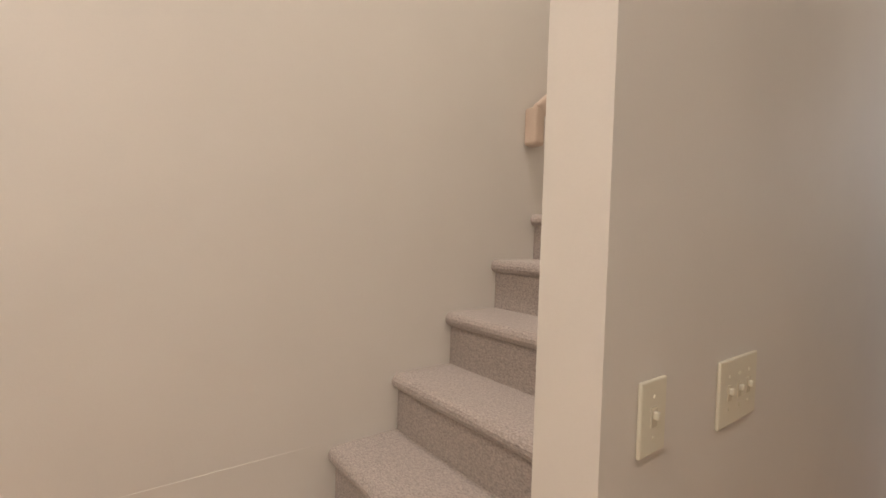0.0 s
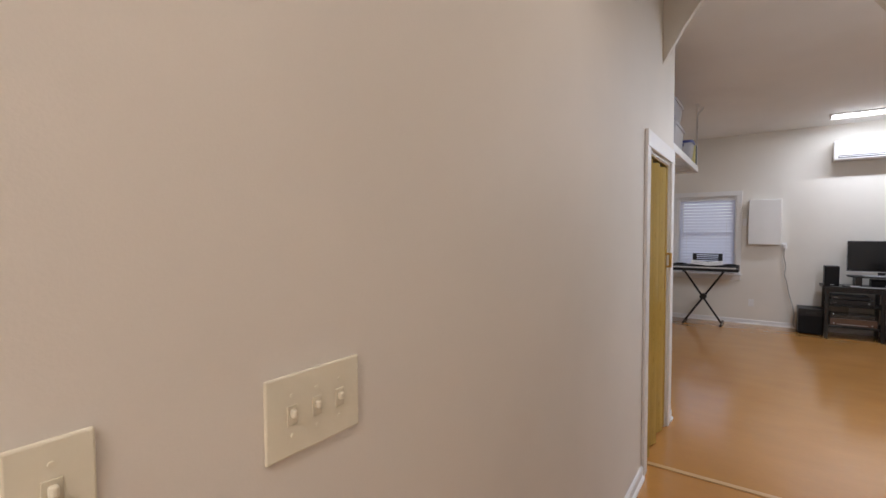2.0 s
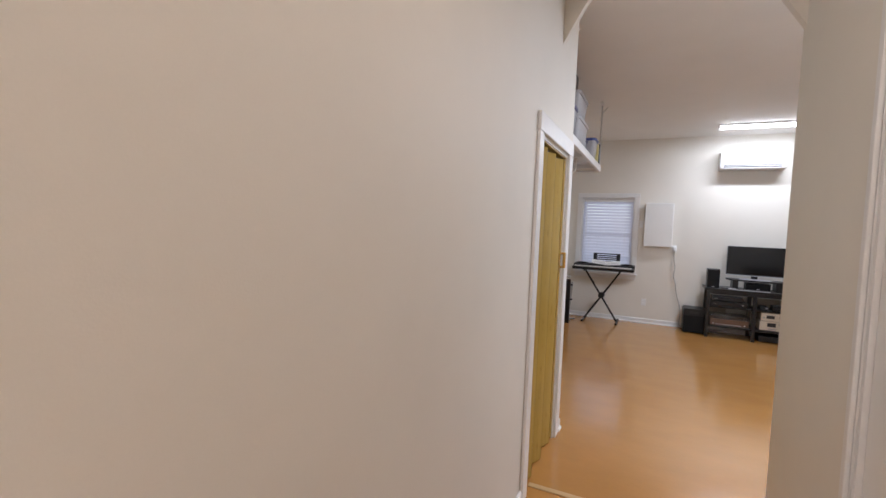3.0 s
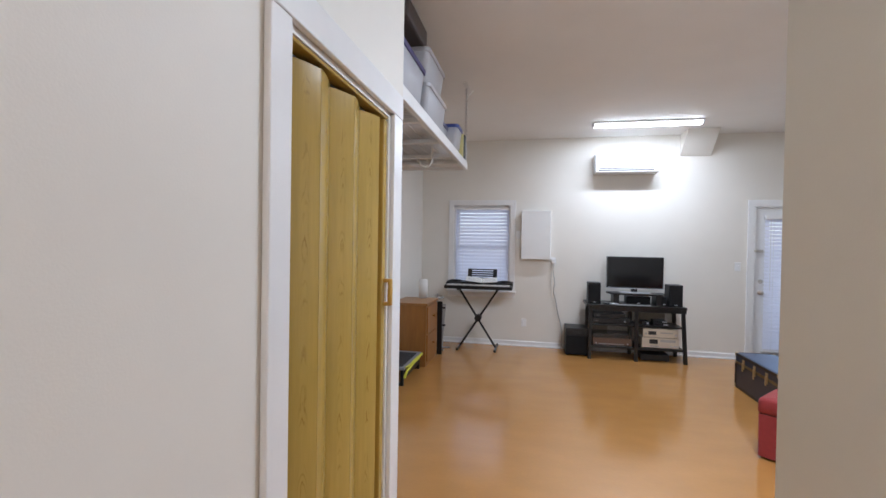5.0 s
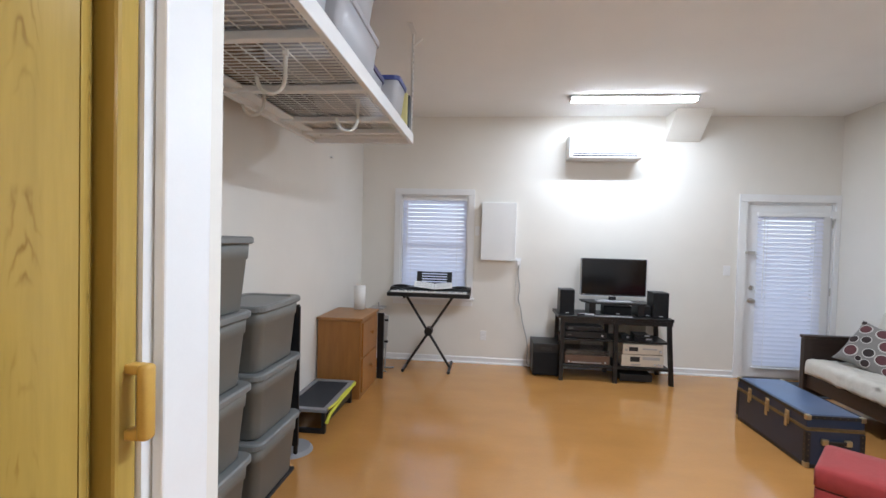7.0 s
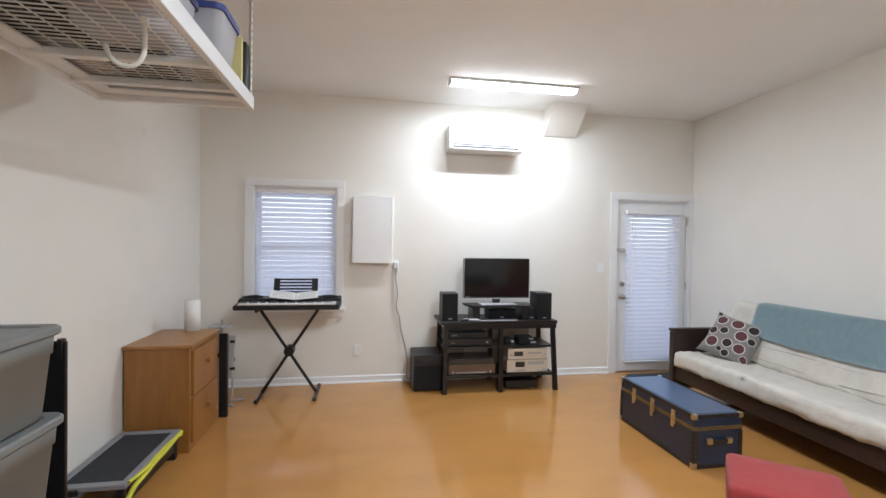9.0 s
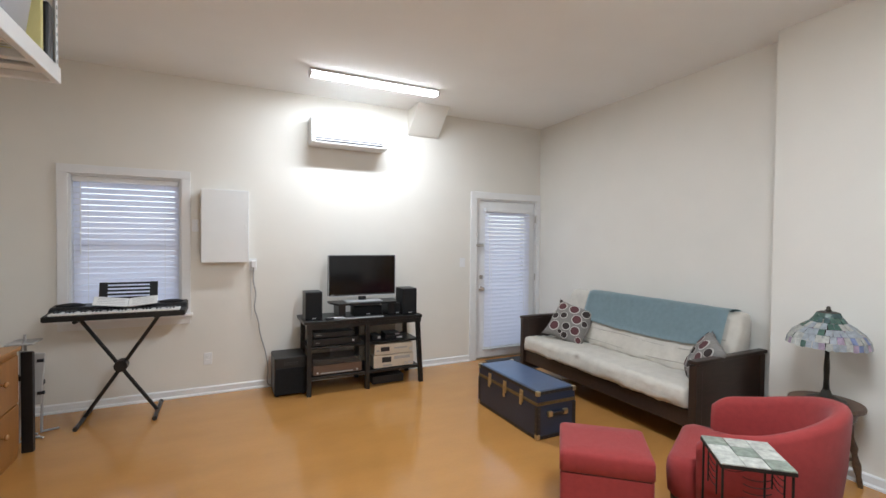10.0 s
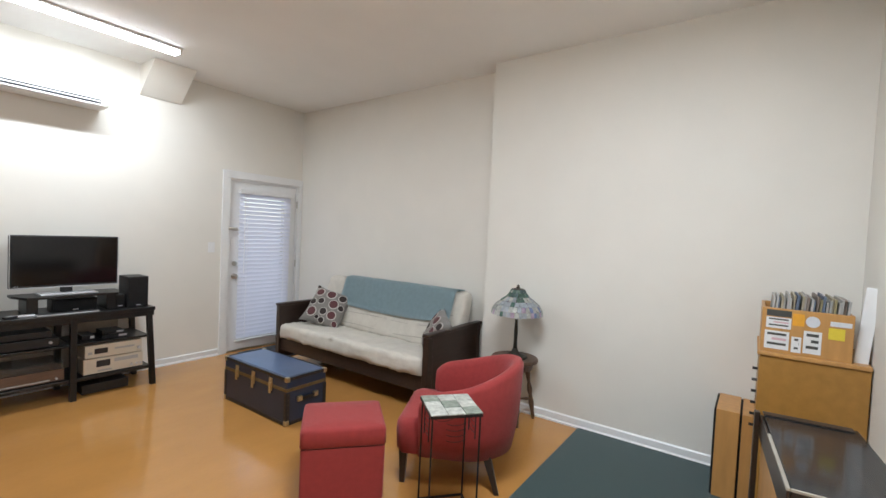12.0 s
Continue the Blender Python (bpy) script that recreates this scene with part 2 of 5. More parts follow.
def casing(parent, x0, x1, z0, z1, y, w=0.075, sill=False, w1=None):
    """Flat boards round an opening on the north wall; w1 is the width of the right-hand board."""
    w1 = w if w1 is None else w1
    part("window_frame" if sill else "door_frame", boxm(x0 - w, x0, y - 0.020, y, z0, z1, bevel=0.003), TRIM, parent)
    part("window_frame" if sill else "door_frame", boxm(x1, x1 + w1, y - 0.020, y, z0, z1, bevel=0.003), TRIM, parent)
    part("window_frame" if sill else "door_frame", boxm(x0 - w, x1 + w1, y - 0.022, y, z1, z1 + w, bevel=0.003), TRIM, parent)
    if sill:
        part("window_sill", boxm(x0 - w - 0.02, x1 + w + 0.02, y - 0.055, y + 0.03, z0 - 0.03, z0, bevel=0.006), TRIM, parent)
        part("apron", boxm(x0 - w, x1 + w, y - 0.018, y, z0 - 0.10, z0 - 0.032, bevel=0.003), TRIM, parent)


def blind(label, x0, x1, z0, z1, y, pitch, tilt, group):
    """A venetian blind: head rail, single slats, bottom rail, ladder cords, wand."""
    t = thing("venetian_blind", label, "blind", ((x0 + x1) / 2, y, z0), group=group)
    w, h = (x1 - x0) / 2, z1 - z0
    part("head_rail", boxm(-w, w, -0.028, 0.022, h - 0.045, h, bevel=0.004), TRIM, t)
    part("bottom_rail", boxm(-w, w, -0.020, 0.020, 0.0, 0.018, bevel=0.005), TRIM, t)
    bm = bmesh.new()
    n = 5
    rows = []
    for i in range(n):
        u = (i / (n - 1) - 0.5) * pitch * 1.02
        arch = 0.0035 * (1 - (2 * i / (n - 1) - 1) ** 2)
        a = radians(tilt)
        rows.append((u * math.cos(a) - arch * math.sin(a), u * math.sin(a) + arch * math.cos(a)))
    lo = [bm.verts.new((-w + 0.004, *r)) for r in rows]
    hi = [bm.verts.new((w - 0.004, *r)) for r in rows]
    for i in range(n - 1):
        bm.faces.new((lo[i], hi[i], hi[i + 1], lo[i + 1]))
    me = mesh_of("slat", bm, SLAT, True)
    k = int((h - 0.075) / pitch)
    for i in range(k):
        s = new("slat", me)
        s.parent = t
        s.location = (random.uniform(-0.002, 0.002), 0, 0.034 + (i + 0.5) * (h - 0.08) / k)
        s.rotation_euler = (radians(random.uniform(-0.8, 0.8)), radians(random.uniform(-0.12, 0.12)), 0)
    for x in (-w * 0.72, w * 0.72):
        part("ladder_cord", tubem((x, -0.022, 0.01), (x, -0.022, h - 0.04), 0.0016, seg=6), CORD, t)
    part("tilt_wand", tubem((-w + 0.06, -0.035, h * 0.45), (-w + 0.06, -0.03, h - 0.045), 0.004, seg=8), TRIM, t)
    return t


win = thing("window_1", "white painted double-hung window with closed blinds", "window", (0, 0, 0))
tagged(win, kind="structure")
casing(win, WX0, WX1, WZ0, WZ1, -0.001, 0.075, True)
part("jamb", boxm(WX0 + 0.001, WX0 + 0.018, 0.0, 0.148, WZ0, WZ1), TRIM, win)
part("jamb", boxm(WX1 - 0.018, WX1 - 0.001, 0.0, 0.148, WZ0, WZ1), TRIM, win)
part("head_jamb", boxm(WX0 + 0.018, WX1 - 0.018, 0.0, 0.148, WZ1 - 0.018, WZ1 - 0.001), TRIM, win)
for z0, z1, y in ((WZ0 + 0.004, 1.45, 0.075), (1.41, WZ1 - 0.02, 0.108)):
    bm = bmesh.new()
    a, b = WX0 + 0.018, WX1 - 0.018
    box(bm, a, a + 0.045, y, y + 0.03, z0, z1, 0.003)
    box(bm, b - 0.045, b, y, y + 0.03, z0, z1, 0.003)
    box(bm, a + 0.045, b - 0.045, y, y + 0.03, z0, z0 + 0.045, 0.003)
    box(bm, a + 0.045, b - 0.045, y, y + 0.03, z1 - 0.045, z1, 0.003)
    sash = part("sash", bm, TRIM, win)
    g = part("pane", boxm(a + 0.04, b - 0.04, y + 0.013, y + 0.017, z0 + 0.04, z1 - 0.04), GLASS, sash)
    g.visible_shadow = False
blind("closed white slatted blind in the window", WX0 + 0.022, WX1 - 0.022, WZ0 + 0.004, WZ1 - 0.020, 0.040, 0.049, 66, "blinds")

door = thing("door_1", "white outer door with a blind over its glass", "door", (0, 0, 0))
tagged(door, kind="structure")
casing(door, DX0, DX1, 0.0, DZ1, -0.001, 0.088, False, 0.052)
part("door_frame", boxm(DX0 + 0.001, DX0 + 0.02, 0.0, 0.148, 0, DZ1 - 0.001), TRIM, door)
part("door_frame", boxm(DX1 - 0.02, DX1 - 0.001, 0.0, 0.148, 0, DZ1 - 0.001), TRIM, door)
part("door_frame", boxm(DX0 + 0.02, DX1 - 0.02, 0.0, 0.148, DZ1 - 0.02, DZ1 - 0.001), TRIM, door)
part("door_sill", boxm(DX0 + 0.02, DX1 - 0.02, 0.0, 0.148, 0.0, 0.016, bevel=0.004), CHROME, door, "metal door sill")
SX0, SX1 = DX0 + 0.023, DX1 - 0.023
bm = bmesh.new()
LX0, LX1, LZ0, LZ1 = SX0 + 0.135, SX1 - 0.150, 0.155, 1.87
box(bm, SX0, LX0, 0.012, 0.055, 0.018, DZ1 - 0.023, 0.002)
box(bm, LX1, SX1, 0.012, 0.055, 0.018, DZ1 - 0.023, 0.002)
box(bm, LX0, LX1, 0.012, 0.055, 0.018, LZ0, 0.002)
box(bm, LX0, LX1, 0.012, 0.055, LZ1, DZ1 - 0.023, 0.002)
slab = part("door_leaf", bm, TRIM, door)
bm = bmesh.new()
for a in ((LX0 - 0.02, LX0 + 0.012, LZ0 - 0.02, LZ1 + 0.02), (LX1 - 0.012, LX1 + 0.02, LZ0 - 0.02, LZ1 + 0.02),
          (LX0 + 0.012, LX1 - 0.012, LZ0 - 0.02, LZ0 + 0.012), (LX0 + 0.012, LX1 - 0.012, LZ1 - 0.012, LZ1 + 0.02)):
    box(bm, a[0], a[1], 0.004, 0.014, a[2], a[3], 0.003)
part("glazing_bead", bm, TRIM, slab)
g = part("pane", boxm(LX0, LX1, 0.034, 0.040, LZ0, LZ1), GLASS, slab)
g.visible_shadow = False


def knob(parent, x, y, z, s=1.0, name="door_knob"):
    bm = tubem((x, y, z), (x, y - 0.008, z), 0.032 * s, seg=20)
    tube(bm, (x, y - 0.008, z), (x, y - 0.035, z), 0.012 * s, seg=14)
    bmesh.ops.create_uvsphere(bm, u_segments=16, v_segments=10, radius=0.027 * s, matrix=Matrix.Translation((x, y - 0.048, z)) @ Matrix.Diagonal((1, 0.75, 1, 1)))
    return part(name, bm, CHROME, parent, "brushed nickel", True)


knob(slab, SX0 + 0.06, 0.012, 0.90)
bm = tubem((SX0 + 0.06, 0.012, 1.05), (SX0 + 0.06, -0.002, 1.05), 0.028, seg=20)
box(bm, SX0 + 0.053, SX0 + 0.067, -0.02, -0.002, 1.03, 1.07, 0.003)
part("deadbolt", bm, CHROME, slab, "brushed nickel deadbolt")
bm = boxm(SX0 - 0.035, SX0 + 0.01, -0.028, 0.0, 1.44, 1.47, bevel=0.004)
box(bm, SX0 + 0.012, SX0 + 0.08, -0.02, 0.012, 1.437, 1.473, 0.006)
part("door_guard", bm, CHROME, slab, "nickel swing-bar door guard")
for z in (0.25, 1.03, 1.80):
    part("hinge", tubem((SX1 + 0.008, 0.0, z - 0.045), (SX1 + 0.008, 0.0, z + 0.045), 0.008, seg=10), CHROME, slab)
part("door_sensor", boxm(SX1 - 0.02, SX1 + 0.03, -0.02, 0.004, 1.86, 1.95, bevel=0.004), TRIM, slab, "small white sensor")
blind("closed white slatted blind on the outer door", LX0 - 0.055, LX1 + 0.042, LZ0 - 0.030, LZ1 + 0.050, -0.030, 0.049, 60, "blinds")

mat_dark = material("door_mat_fibre", (0.05, 0.055, 0.065), 0.95, vary=0.3, scale=90, bump=0.8, bump_scale=400)
tagged(part("door_mat", boxm(4.22, 4.98, -0.62, -0.10, 0.0, 0.012, bevel=0.004), mat_dark), "dark grey doormat on the floor by the outer door", "doormat")

# passage door, shut, with its casing
d2 = thing("door_2", "white shut panel door in the passage", "door")
tagged(d2, kind="structure")
for y0, y1 in ((PY0 - 0.075, PY0), (PY1, PY1 + 0.075)):
    part("door_frame", boxm(XR - 0.012, XR - 0.001, y0, y1, 0, PZ, bevel=0.003), TRIM, d2)
    inner = y1 if y1 == PY0 else y0
    part("frame_bead", boxm(XR - 0.026, XR - 0.0125, min(inner, inner + 0.025 * (1 if y1 != PY0 else -1)), max(inner, inner + 0.025 * (1 if y1 != PY0 else -1)), 0, PZ, bevel=0.004), TRIM, d2)
part("door_frame", boxm(XR - 0.020, XR - 0.001, PY0 - 0.075, PY1 + 0.075, PZ, PZ + 0.075, bevel=0.003), TRIM, d2)
part("door_frame", boxm(XR - 0.008, XR + 0.119, PY1 - 0.024, PY1 - 0.004, 0, PZ - 0.001), TRIM, d2)
part("door_frame", boxm(XR + 0.001, XR + 0.119, PY0 + 0.001, PY0 + 0.02, 0, PZ - 0.001), TRIM, d2)
leaf = part("door_leaf", boxm(XR + 0.006, XR + 0.045, PY0 + 0.023, PY1 - 0.028, 0.012, PZ - 0.005, bevel=0.002), TRIM, d2)
for z0, z1 in ((0.2, 0.95), (1.1, 1.9)):
    part("panel", boxm(XR + 0.0, XR + 0.012, PY0 + 0.14, PY1 - 0.14, z0, z1, bevel=0.008), TRIM, leaf)

# closet doorway: casing, track and folding door
d3 = thing("door_3", "golden wood-grain folding closet door, pulled shut", "folding door")
tagged(d3, kind="structure")
for y0, y1 in ((CY0 - 0.09, CY0), (CY1, CY1 + 0.11)):
    part("door_frame", boxm(XC + 0.001, XC + 0.020, y0, y1, 0, CZ, bevel=0.004), TRIM, d3)
part("door_frame", boxm(XC + 0.001, XC + 0.022, CY0 - 0.09, CY1 + 0.11, CZ, CZ + 0.10, bevel=0.004), TRIM, d3)
part("door_frame", boxm(XC - 0.109, XC - 0.0, CY0 + 0.0005, CY0 + 0.018, 0, CZ), TRIM, d3)
part("door_frame", boxm(XC - 0.109, XC - 0.0, CY1 - 0.018, CY1 - 0.0005, 0, CZ), TRIM, d3)
part("door_frame", boxm(XC - 0.109, XC - 0.0, CY0 + 0.018, CY1 - 0.018, CZ - 0.018, CZ - 0.0005), TRIM, d3)
PINE = material("golden_wood_grain", (0.43, 0.290, 0.066), 0.20, vary=0.09, scale=7, stretch=(6, 6, 0.45), bump=0.03, bump_scale=40, coat=0.15)


def add_cathedral_grain(mat):
    """Arched growth rings and small knots along the middle of each panel (the panel's own y is 0 there)."""
    nt = mat.node_tree
    n, link = nt.nodes, nt.links

    def calc(op, a, b=None, c=None):
        m = n.new("ShaderNodeMath")
        m.operation = op
        for k, v in enumerate((a, b, c)):
            if v is None:
                continue
            if isinstance(v, (int, float)):
                m.inputs[k].default_value = v
            else:
                link.new(v, m.inputs[k])
        return m.outputs[0]
    tc = n.new("ShaderNodeTexCoord")
    info = n.new("ShaderNodeObjectInfo")
    sep = n.new("ShaderNodeSeparateXYZ")
    link.new(tc.outputs["Object"], sep.inputs[0])
    z = calc("MULTIPLY_ADD", info.outputs["Random"], 7.0, sep.outputs["Z"])
    y = sep.outputs["Y"]
    at = n.new("ShaderNodeCombineXYZ")
    link.new(calc("MULTIPLY", y, 18.0), at.inputs[0])
    link.new(calc("MULTIPLY", z, 5.0), at.inputs[2])
    wob = n.new("ShaderNodeTexNoise")
    wob.inputs["Scale"].default_value = 1.0
    wob.inputs["Detail"].default_value = 4
    link.new(at.outputs[0], wob.inputs["Vector"])
    y2 = calc("MULTIPLY", calc("MULTIPLY", y, y), 30000.0)
    phase = calc("ADD", calc("MULTIPLY_ADD", z, 95.0, y2), calc("MULTIPLY", wob.outputs["Fac"], 44.0))
    rings = calc("POWER", calc("MULTIPLY_ADD", calc("SINE", phase), 0.5, 0.5), 5.0)
    mid = calc("SMOOTH_MAX", calc("SUBTRACT", 1.0, calc("MULTIPLY", calc("ABSOLUTE", y), 56.0)), 0.0, 0.1)
    patch = n.new("ShaderNodeTexNoise")
    patch.noise_dimensions = "1D"
    patch.inputs["Scale"].default_value = 9.0
    link.new(z, patch.inputs["W"])
    spot = n.new("ShaderNodeMapRange")
    spot.inputs["From Min"].default_value, spot.inputs["From Max"].default_value = 0.45, 0.62
    link.new(patch.outputs["Fac"], spot.inputs["Value"])
    dark = calc("MULTIPLY", calc("MULTIPLY", rings, mid), calc("MULTIPLY", spot.outputs["Result"], 0.75))
    mix = n.new("ShaderNodeMix")
    mix.data_type, mix.blend_type = "RGBA", "MULTIPLY"
    link.new(dark, mix.inputs["Factor"])
    link.new(n["Color Ramp"].outputs["Color"], mix.inputs[6])
    mix.inputs[7].default_value = (0.48, 0.36, 0.22, 1)
    link.new(mix.outputs[2], n["Principled BSDF"].inputs["Base Color"])


add_cathedral_grain(PINE)
part("track", boxm(XC - 0.055, XC - 0.004, CY0 + 0.02, CY1 - 0.02, CZ - 0.030, CZ - 0.019, bevel=0.003), PINE, d3)


def fold_board(name, y0, x0, y1, x1, belly, top):
    """An upright board of the folding door from (x0, y0) to (x1, y1), bowed out by belly."""
    cx, cy = (x0 + x1) / 2, (y0 + y1) / 2
    prof = []
    for k in range(13):
        u = k / 12
        prof.append((x0 + u * (x1 - x0) - cx + belly * (1 - (2 * u - 1) ** 2), y0 + u * (y1 - y0) - cy))
    bm = prism(bmesh.new(), prof + [(x - 0.008, y) for x, y in reversed(prof)], "z", 0.012, top)
    ob = part(name, bm, PINE, d3)
    ob.location = (cx, cy, 0)
    return ob


VALLEY, RIDGE = XC - 0.042, XC - 0.004
folds = ((CY0 + 0.020, RIDGE), (-5.553, VALLEY), (-5.451, RIDGE), (-5.316, VALLEY), (-5.215, RIDGE), (-5.077, VALLEY), (-4.968, RIDGE), (-4.912, VALLEY))
for i, ((ya, xa), (yb, xb)) in enumerate(zip(folds, folds[1:])):
    fold_board("panel" if xb > xa else "fold_strip", ya + 0.001, xa, yb - 0.001, xb, 0.004, CZ - (0.047 if xb > xa else 0.043))
    if xb < xa:
        part("hinge_strip", tubem((VALLEY - 0.007, yb, 0.014), (VALLEY - 0.007, yb, CZ - 0.049), 0.0045, seg=8), PINE, d3, "", True)
part("end_post", boxm(XC - 0.050, XC - 0.006, -4.910, CY1 - 0.019, 0.012, CZ - 0.034, bevel=0.006), PINE, d3)
bm = boxm(XC - 0.008, XC + 0.016, -4.896, -4.878, 1.235, 1.250, bevel=0.003)
box(bm, XC - 0.008, XC + 0.016, -4.896, -4.878, 1.330, 1.345, 0.003)
box(bm, XC + 0.012, XC + 0.030, -4.898, -4.876, 1.235, 1.345, 0.006)
part("handle", bm, material("amber_plastic", (0.55, 0.33, 0.07), 0.35), d3, "golden plastic pull handle", True)


# ---- stairs ----
RISE, RUN, Y1ST, Z1ST = 0.2135, 0.245, -9.228, 0.145
bm = bmesh.new()
stair = thing("staircase", "carpeted beige staircase rising beside the passage wall", "staircase", (0, 0, 0))
tagged(stair, kind="structure")
for i in range(13):
    y, z = Y1ST + i * RUN, Z1ST + i * RISE
    if y > -6.25:
        break
    x0, x1 = XW + 0.001, (XC - 0.111 if y > -8.8 else XC - 0.111)
    bm = bmesh.new()
    # riser, rounded nosing, tread
    pr = [(y + 0.030, 0.0 if i == 0 else z - RISE - 0.02), (y + 0.030, z - 0.055)]
    for k in range(7):
        a = -math.pi / 2 - k * math.pi / 7
        pr.append((y + 0.030 + 0.030 * math.cos(a), z - 0.029 + 0.029 * math.sin(a)))
    pr += [(y + 0.030, z), (y + RUN + 0.032, z), (y + RUN + 0.032, 0.0 if i == 0 else z - RISE - 0.02)]
    prism(bm, pr, "x", x0, x1)
    part("step", bm, CARPET, stair)
# thin added sheet; its top edge only draws a faint change of shade
setting("wall_shade_line", boxm(XW, XW + 0.0012, YB, -8.50, 0, 0.805), WALL, "thin cream sheet drawing a faint shade line low on the stair wall", "wall")
HAND = material("cream_handrail", (0.62, 0.50, 0.40), 0.35)
hr = thing("handrail", "painted handrail on the stair wall", "handrail")
bm = bmesh.new()
p0, p1 = Vector((XW + 0.05, -7.545, 2.100)), Vector((XW + 0.05, -6.0, 3.35))
box(bm, -0.022, 0.022, -0.035, 0.035, 0, (p1 - p0).length, 0.012, m=Matrix.Translation(p0) @ (p1 - p0).to_track_quat("Z", "Y").to_matrix().to_4x4())
part("rail", bm, HAND, hr)
part("rail_return", boxm(XW, XW + 0.07, -7.580, -7.515, 1.947, 2.120, bevel=0.012), HAND, hr)
part("bracket", boxm(XW, XW + 0.05, -6.6, -6.56, 2.76, 2.82, bevel=0.006), CHROME, hr)


# ---- wall plates ----
# ivory darkened for the toggle frames: the shadow round each toggle, put in as colour
SLOTC = material("shaded_ivory_plastic", (0.64, 0.60, 0.47), 0.45, vary=0.04)
def plate(name, label, cat, at, turn, w, toggles, kind, h=0.115):
    """A cover plate lying on a wall, its back on the wall; turn 0 faces -y."""
    t = thing(name, label, cat, at, turn)
    part("plate", boxm(-w / 2, w / 2, -0.007, -0.0005, -h / 2, h / 2, bevel=0.003), SWITCH if kind != "white" else TRIM, t)
    m = SWITCH if kind != "white" else TRIM
    for x in toggles:
        if cat == "outlet":
            for z in (-0.022, 0.022):
                part("socket", boxm(x - 0.016, x + 0.016, -0.009, -0.006, z - 0.014, z + 0.014, bevel=0.002), m, t)
        else:
            part("toggle_frame", boxm(x - 0.009, x + 0.009, -0.0085, -0.006, -0.015, 0.015, bevel=0.001), SLOTC if kind == "ivory" else m, t)
            part("toggle", boxm(x - 0.0045, x + 0.0045, -0.016, -0.007, -0.003, 0.010, bevel=0.003), m, t)
            for z in (-0.03, 0.03):
                part("screw", tubem((x, -0.0065, z), (x, -0.0085, z), 0.003, seg=8), m, t)
    return t


plate("light_switch", "ivory single light switch on the passage wall", "light switch", (XC, -8.478, 1.263), 90, 0.074, (0,), "ivory", 0.110)
plate("light_switch", "ivory triple light switch on the passage wall", "light switch", (XC, -8.155, 1.246), 90, 0.180, (-0.046, 0, 0.046), "ivory", 0.124)
plate("wall_outlet", "white wall outlet above the baseboard", "outlet", (1.135, 0, 0.345), 0, 0.072, (0,), "white")
plate("light_switch", "white light switch beside the outer door", "light switch", (3.930, 0, 1.24), 0, 0.074, (0,), "white")
plate("light_switch", "white light switch between window and panel", "light switch", (1.030, 0, 1.63), 0, 0.060, (0,), "white")


# ---- high on the north wall ----
APPL = material("white_appliance", (0.80, 0.80, 0.79), 0.35, vary=0.015)
DARKGAP = material("dark_plastic", (0.02, 0.02, 0.022), 0.5, vary=0.2)
ac = thing("air_conditioner", "white wall-mounted split air conditioner", "air conditioner", (2.47, 0, 2.487))
bm = bmesh.new()
prism(bm, [(-0.001, 0.0), (-0.19, 0.0), (-0.218, 0.018), (-0.225, 0.05), (-0.225, 0.235), (-0.205, 0.262), (-0.18, 0.27), (-0.001, 0.27)], "x", -0.405, 0.405)
bmesh.ops.bevel(bm, geom=list(bm.edges), offset=0.005, segments=2, affect="EDGES")
part("body", bm, APPL, ac)
part("air_slot", boxm(-0.365, 0.345, -0.2278, -0.20, 0.022, 0.060), DARKGAP, ac, "dark outlet slot")
part("flap", boxm(-0.365, 0.365, -0.233, -0.2275, 0.038, 0.046, bevel=0.001), APPL, ac)
part("flap", boxm(-0.375, 0.375, -0.229, -0.214, 0.008, 0.020, bevel=0.002), APPL, ac)
part("front_seam", boxm(-0.40, 0.40, -0.2268, -0.2245, 0.074, 0.077), DARKGAP, ac)
part("indicator", boxm(0.30, 0.33, -0.227, -0.225, 0.084, 0.092), DARKGAP, ac)

bm = bmesh.new()
prism(bm, [(-0.001, 2.73), (-0.014, 2.73), (-0.33, Z0 + 0.004), (-0.001, Z0 + 0.001)], "x", 3.19, 3.57)
tagged(part("pipe_chase", bm, WALL), "cream boxed-in pipe chase sloping from ceiling to wall", "pipe chase")

pan = thing("breaker_panel", "white metal electrical panel box on the wall", "electrical panel", (1.287, 0, 1.278))
part("box", boxm(-0.200, 0.200, -0.085, -0.001, 0.006, 0.692, bevel=0.003), APPL, pan)
part("cover", boxm(-0.207, 0.207, -0.096, -0.085, 0.0, 0.698, bevel=0.004), APPL, pan)
part("latch", boxm(0.165, 0.185, -0.100, -0.096, 0.33, 0.37, bevel=0.002), APPL, pan)


def cable(name, pts, r, mat, parent=None, label=""):
    """A cable along a smooth curve, made a mesh."""
    cu = bpy.data.curves.new(name, "CURVE")
    cu.dimensions = "3D"
    cu.bevel_depth, cu.bevel_resolution = r, 2
    sp = cu.splines.new("NURBS")
    sp.points.add(len(pts) - 1)
    for p, c in zip(sp.points, pts):
        p.co = (*c, 1)
    sp.use_endpoint_u = True
    sp.order_u = 3
    tmp = bpy.data.objects.new(name, cu)
    me = bpy.data.meshes.new_from_object(tmp)
    bpy.data.objects.remove(tmp)
    me.materials.clear()
    me.materials.append(mat)
    ob = new(name, me)
    ob.parent = parent
    for p in me.polygons:
        p.use_smooth = True
    if label:
        tagged(ob, label)
    return ob


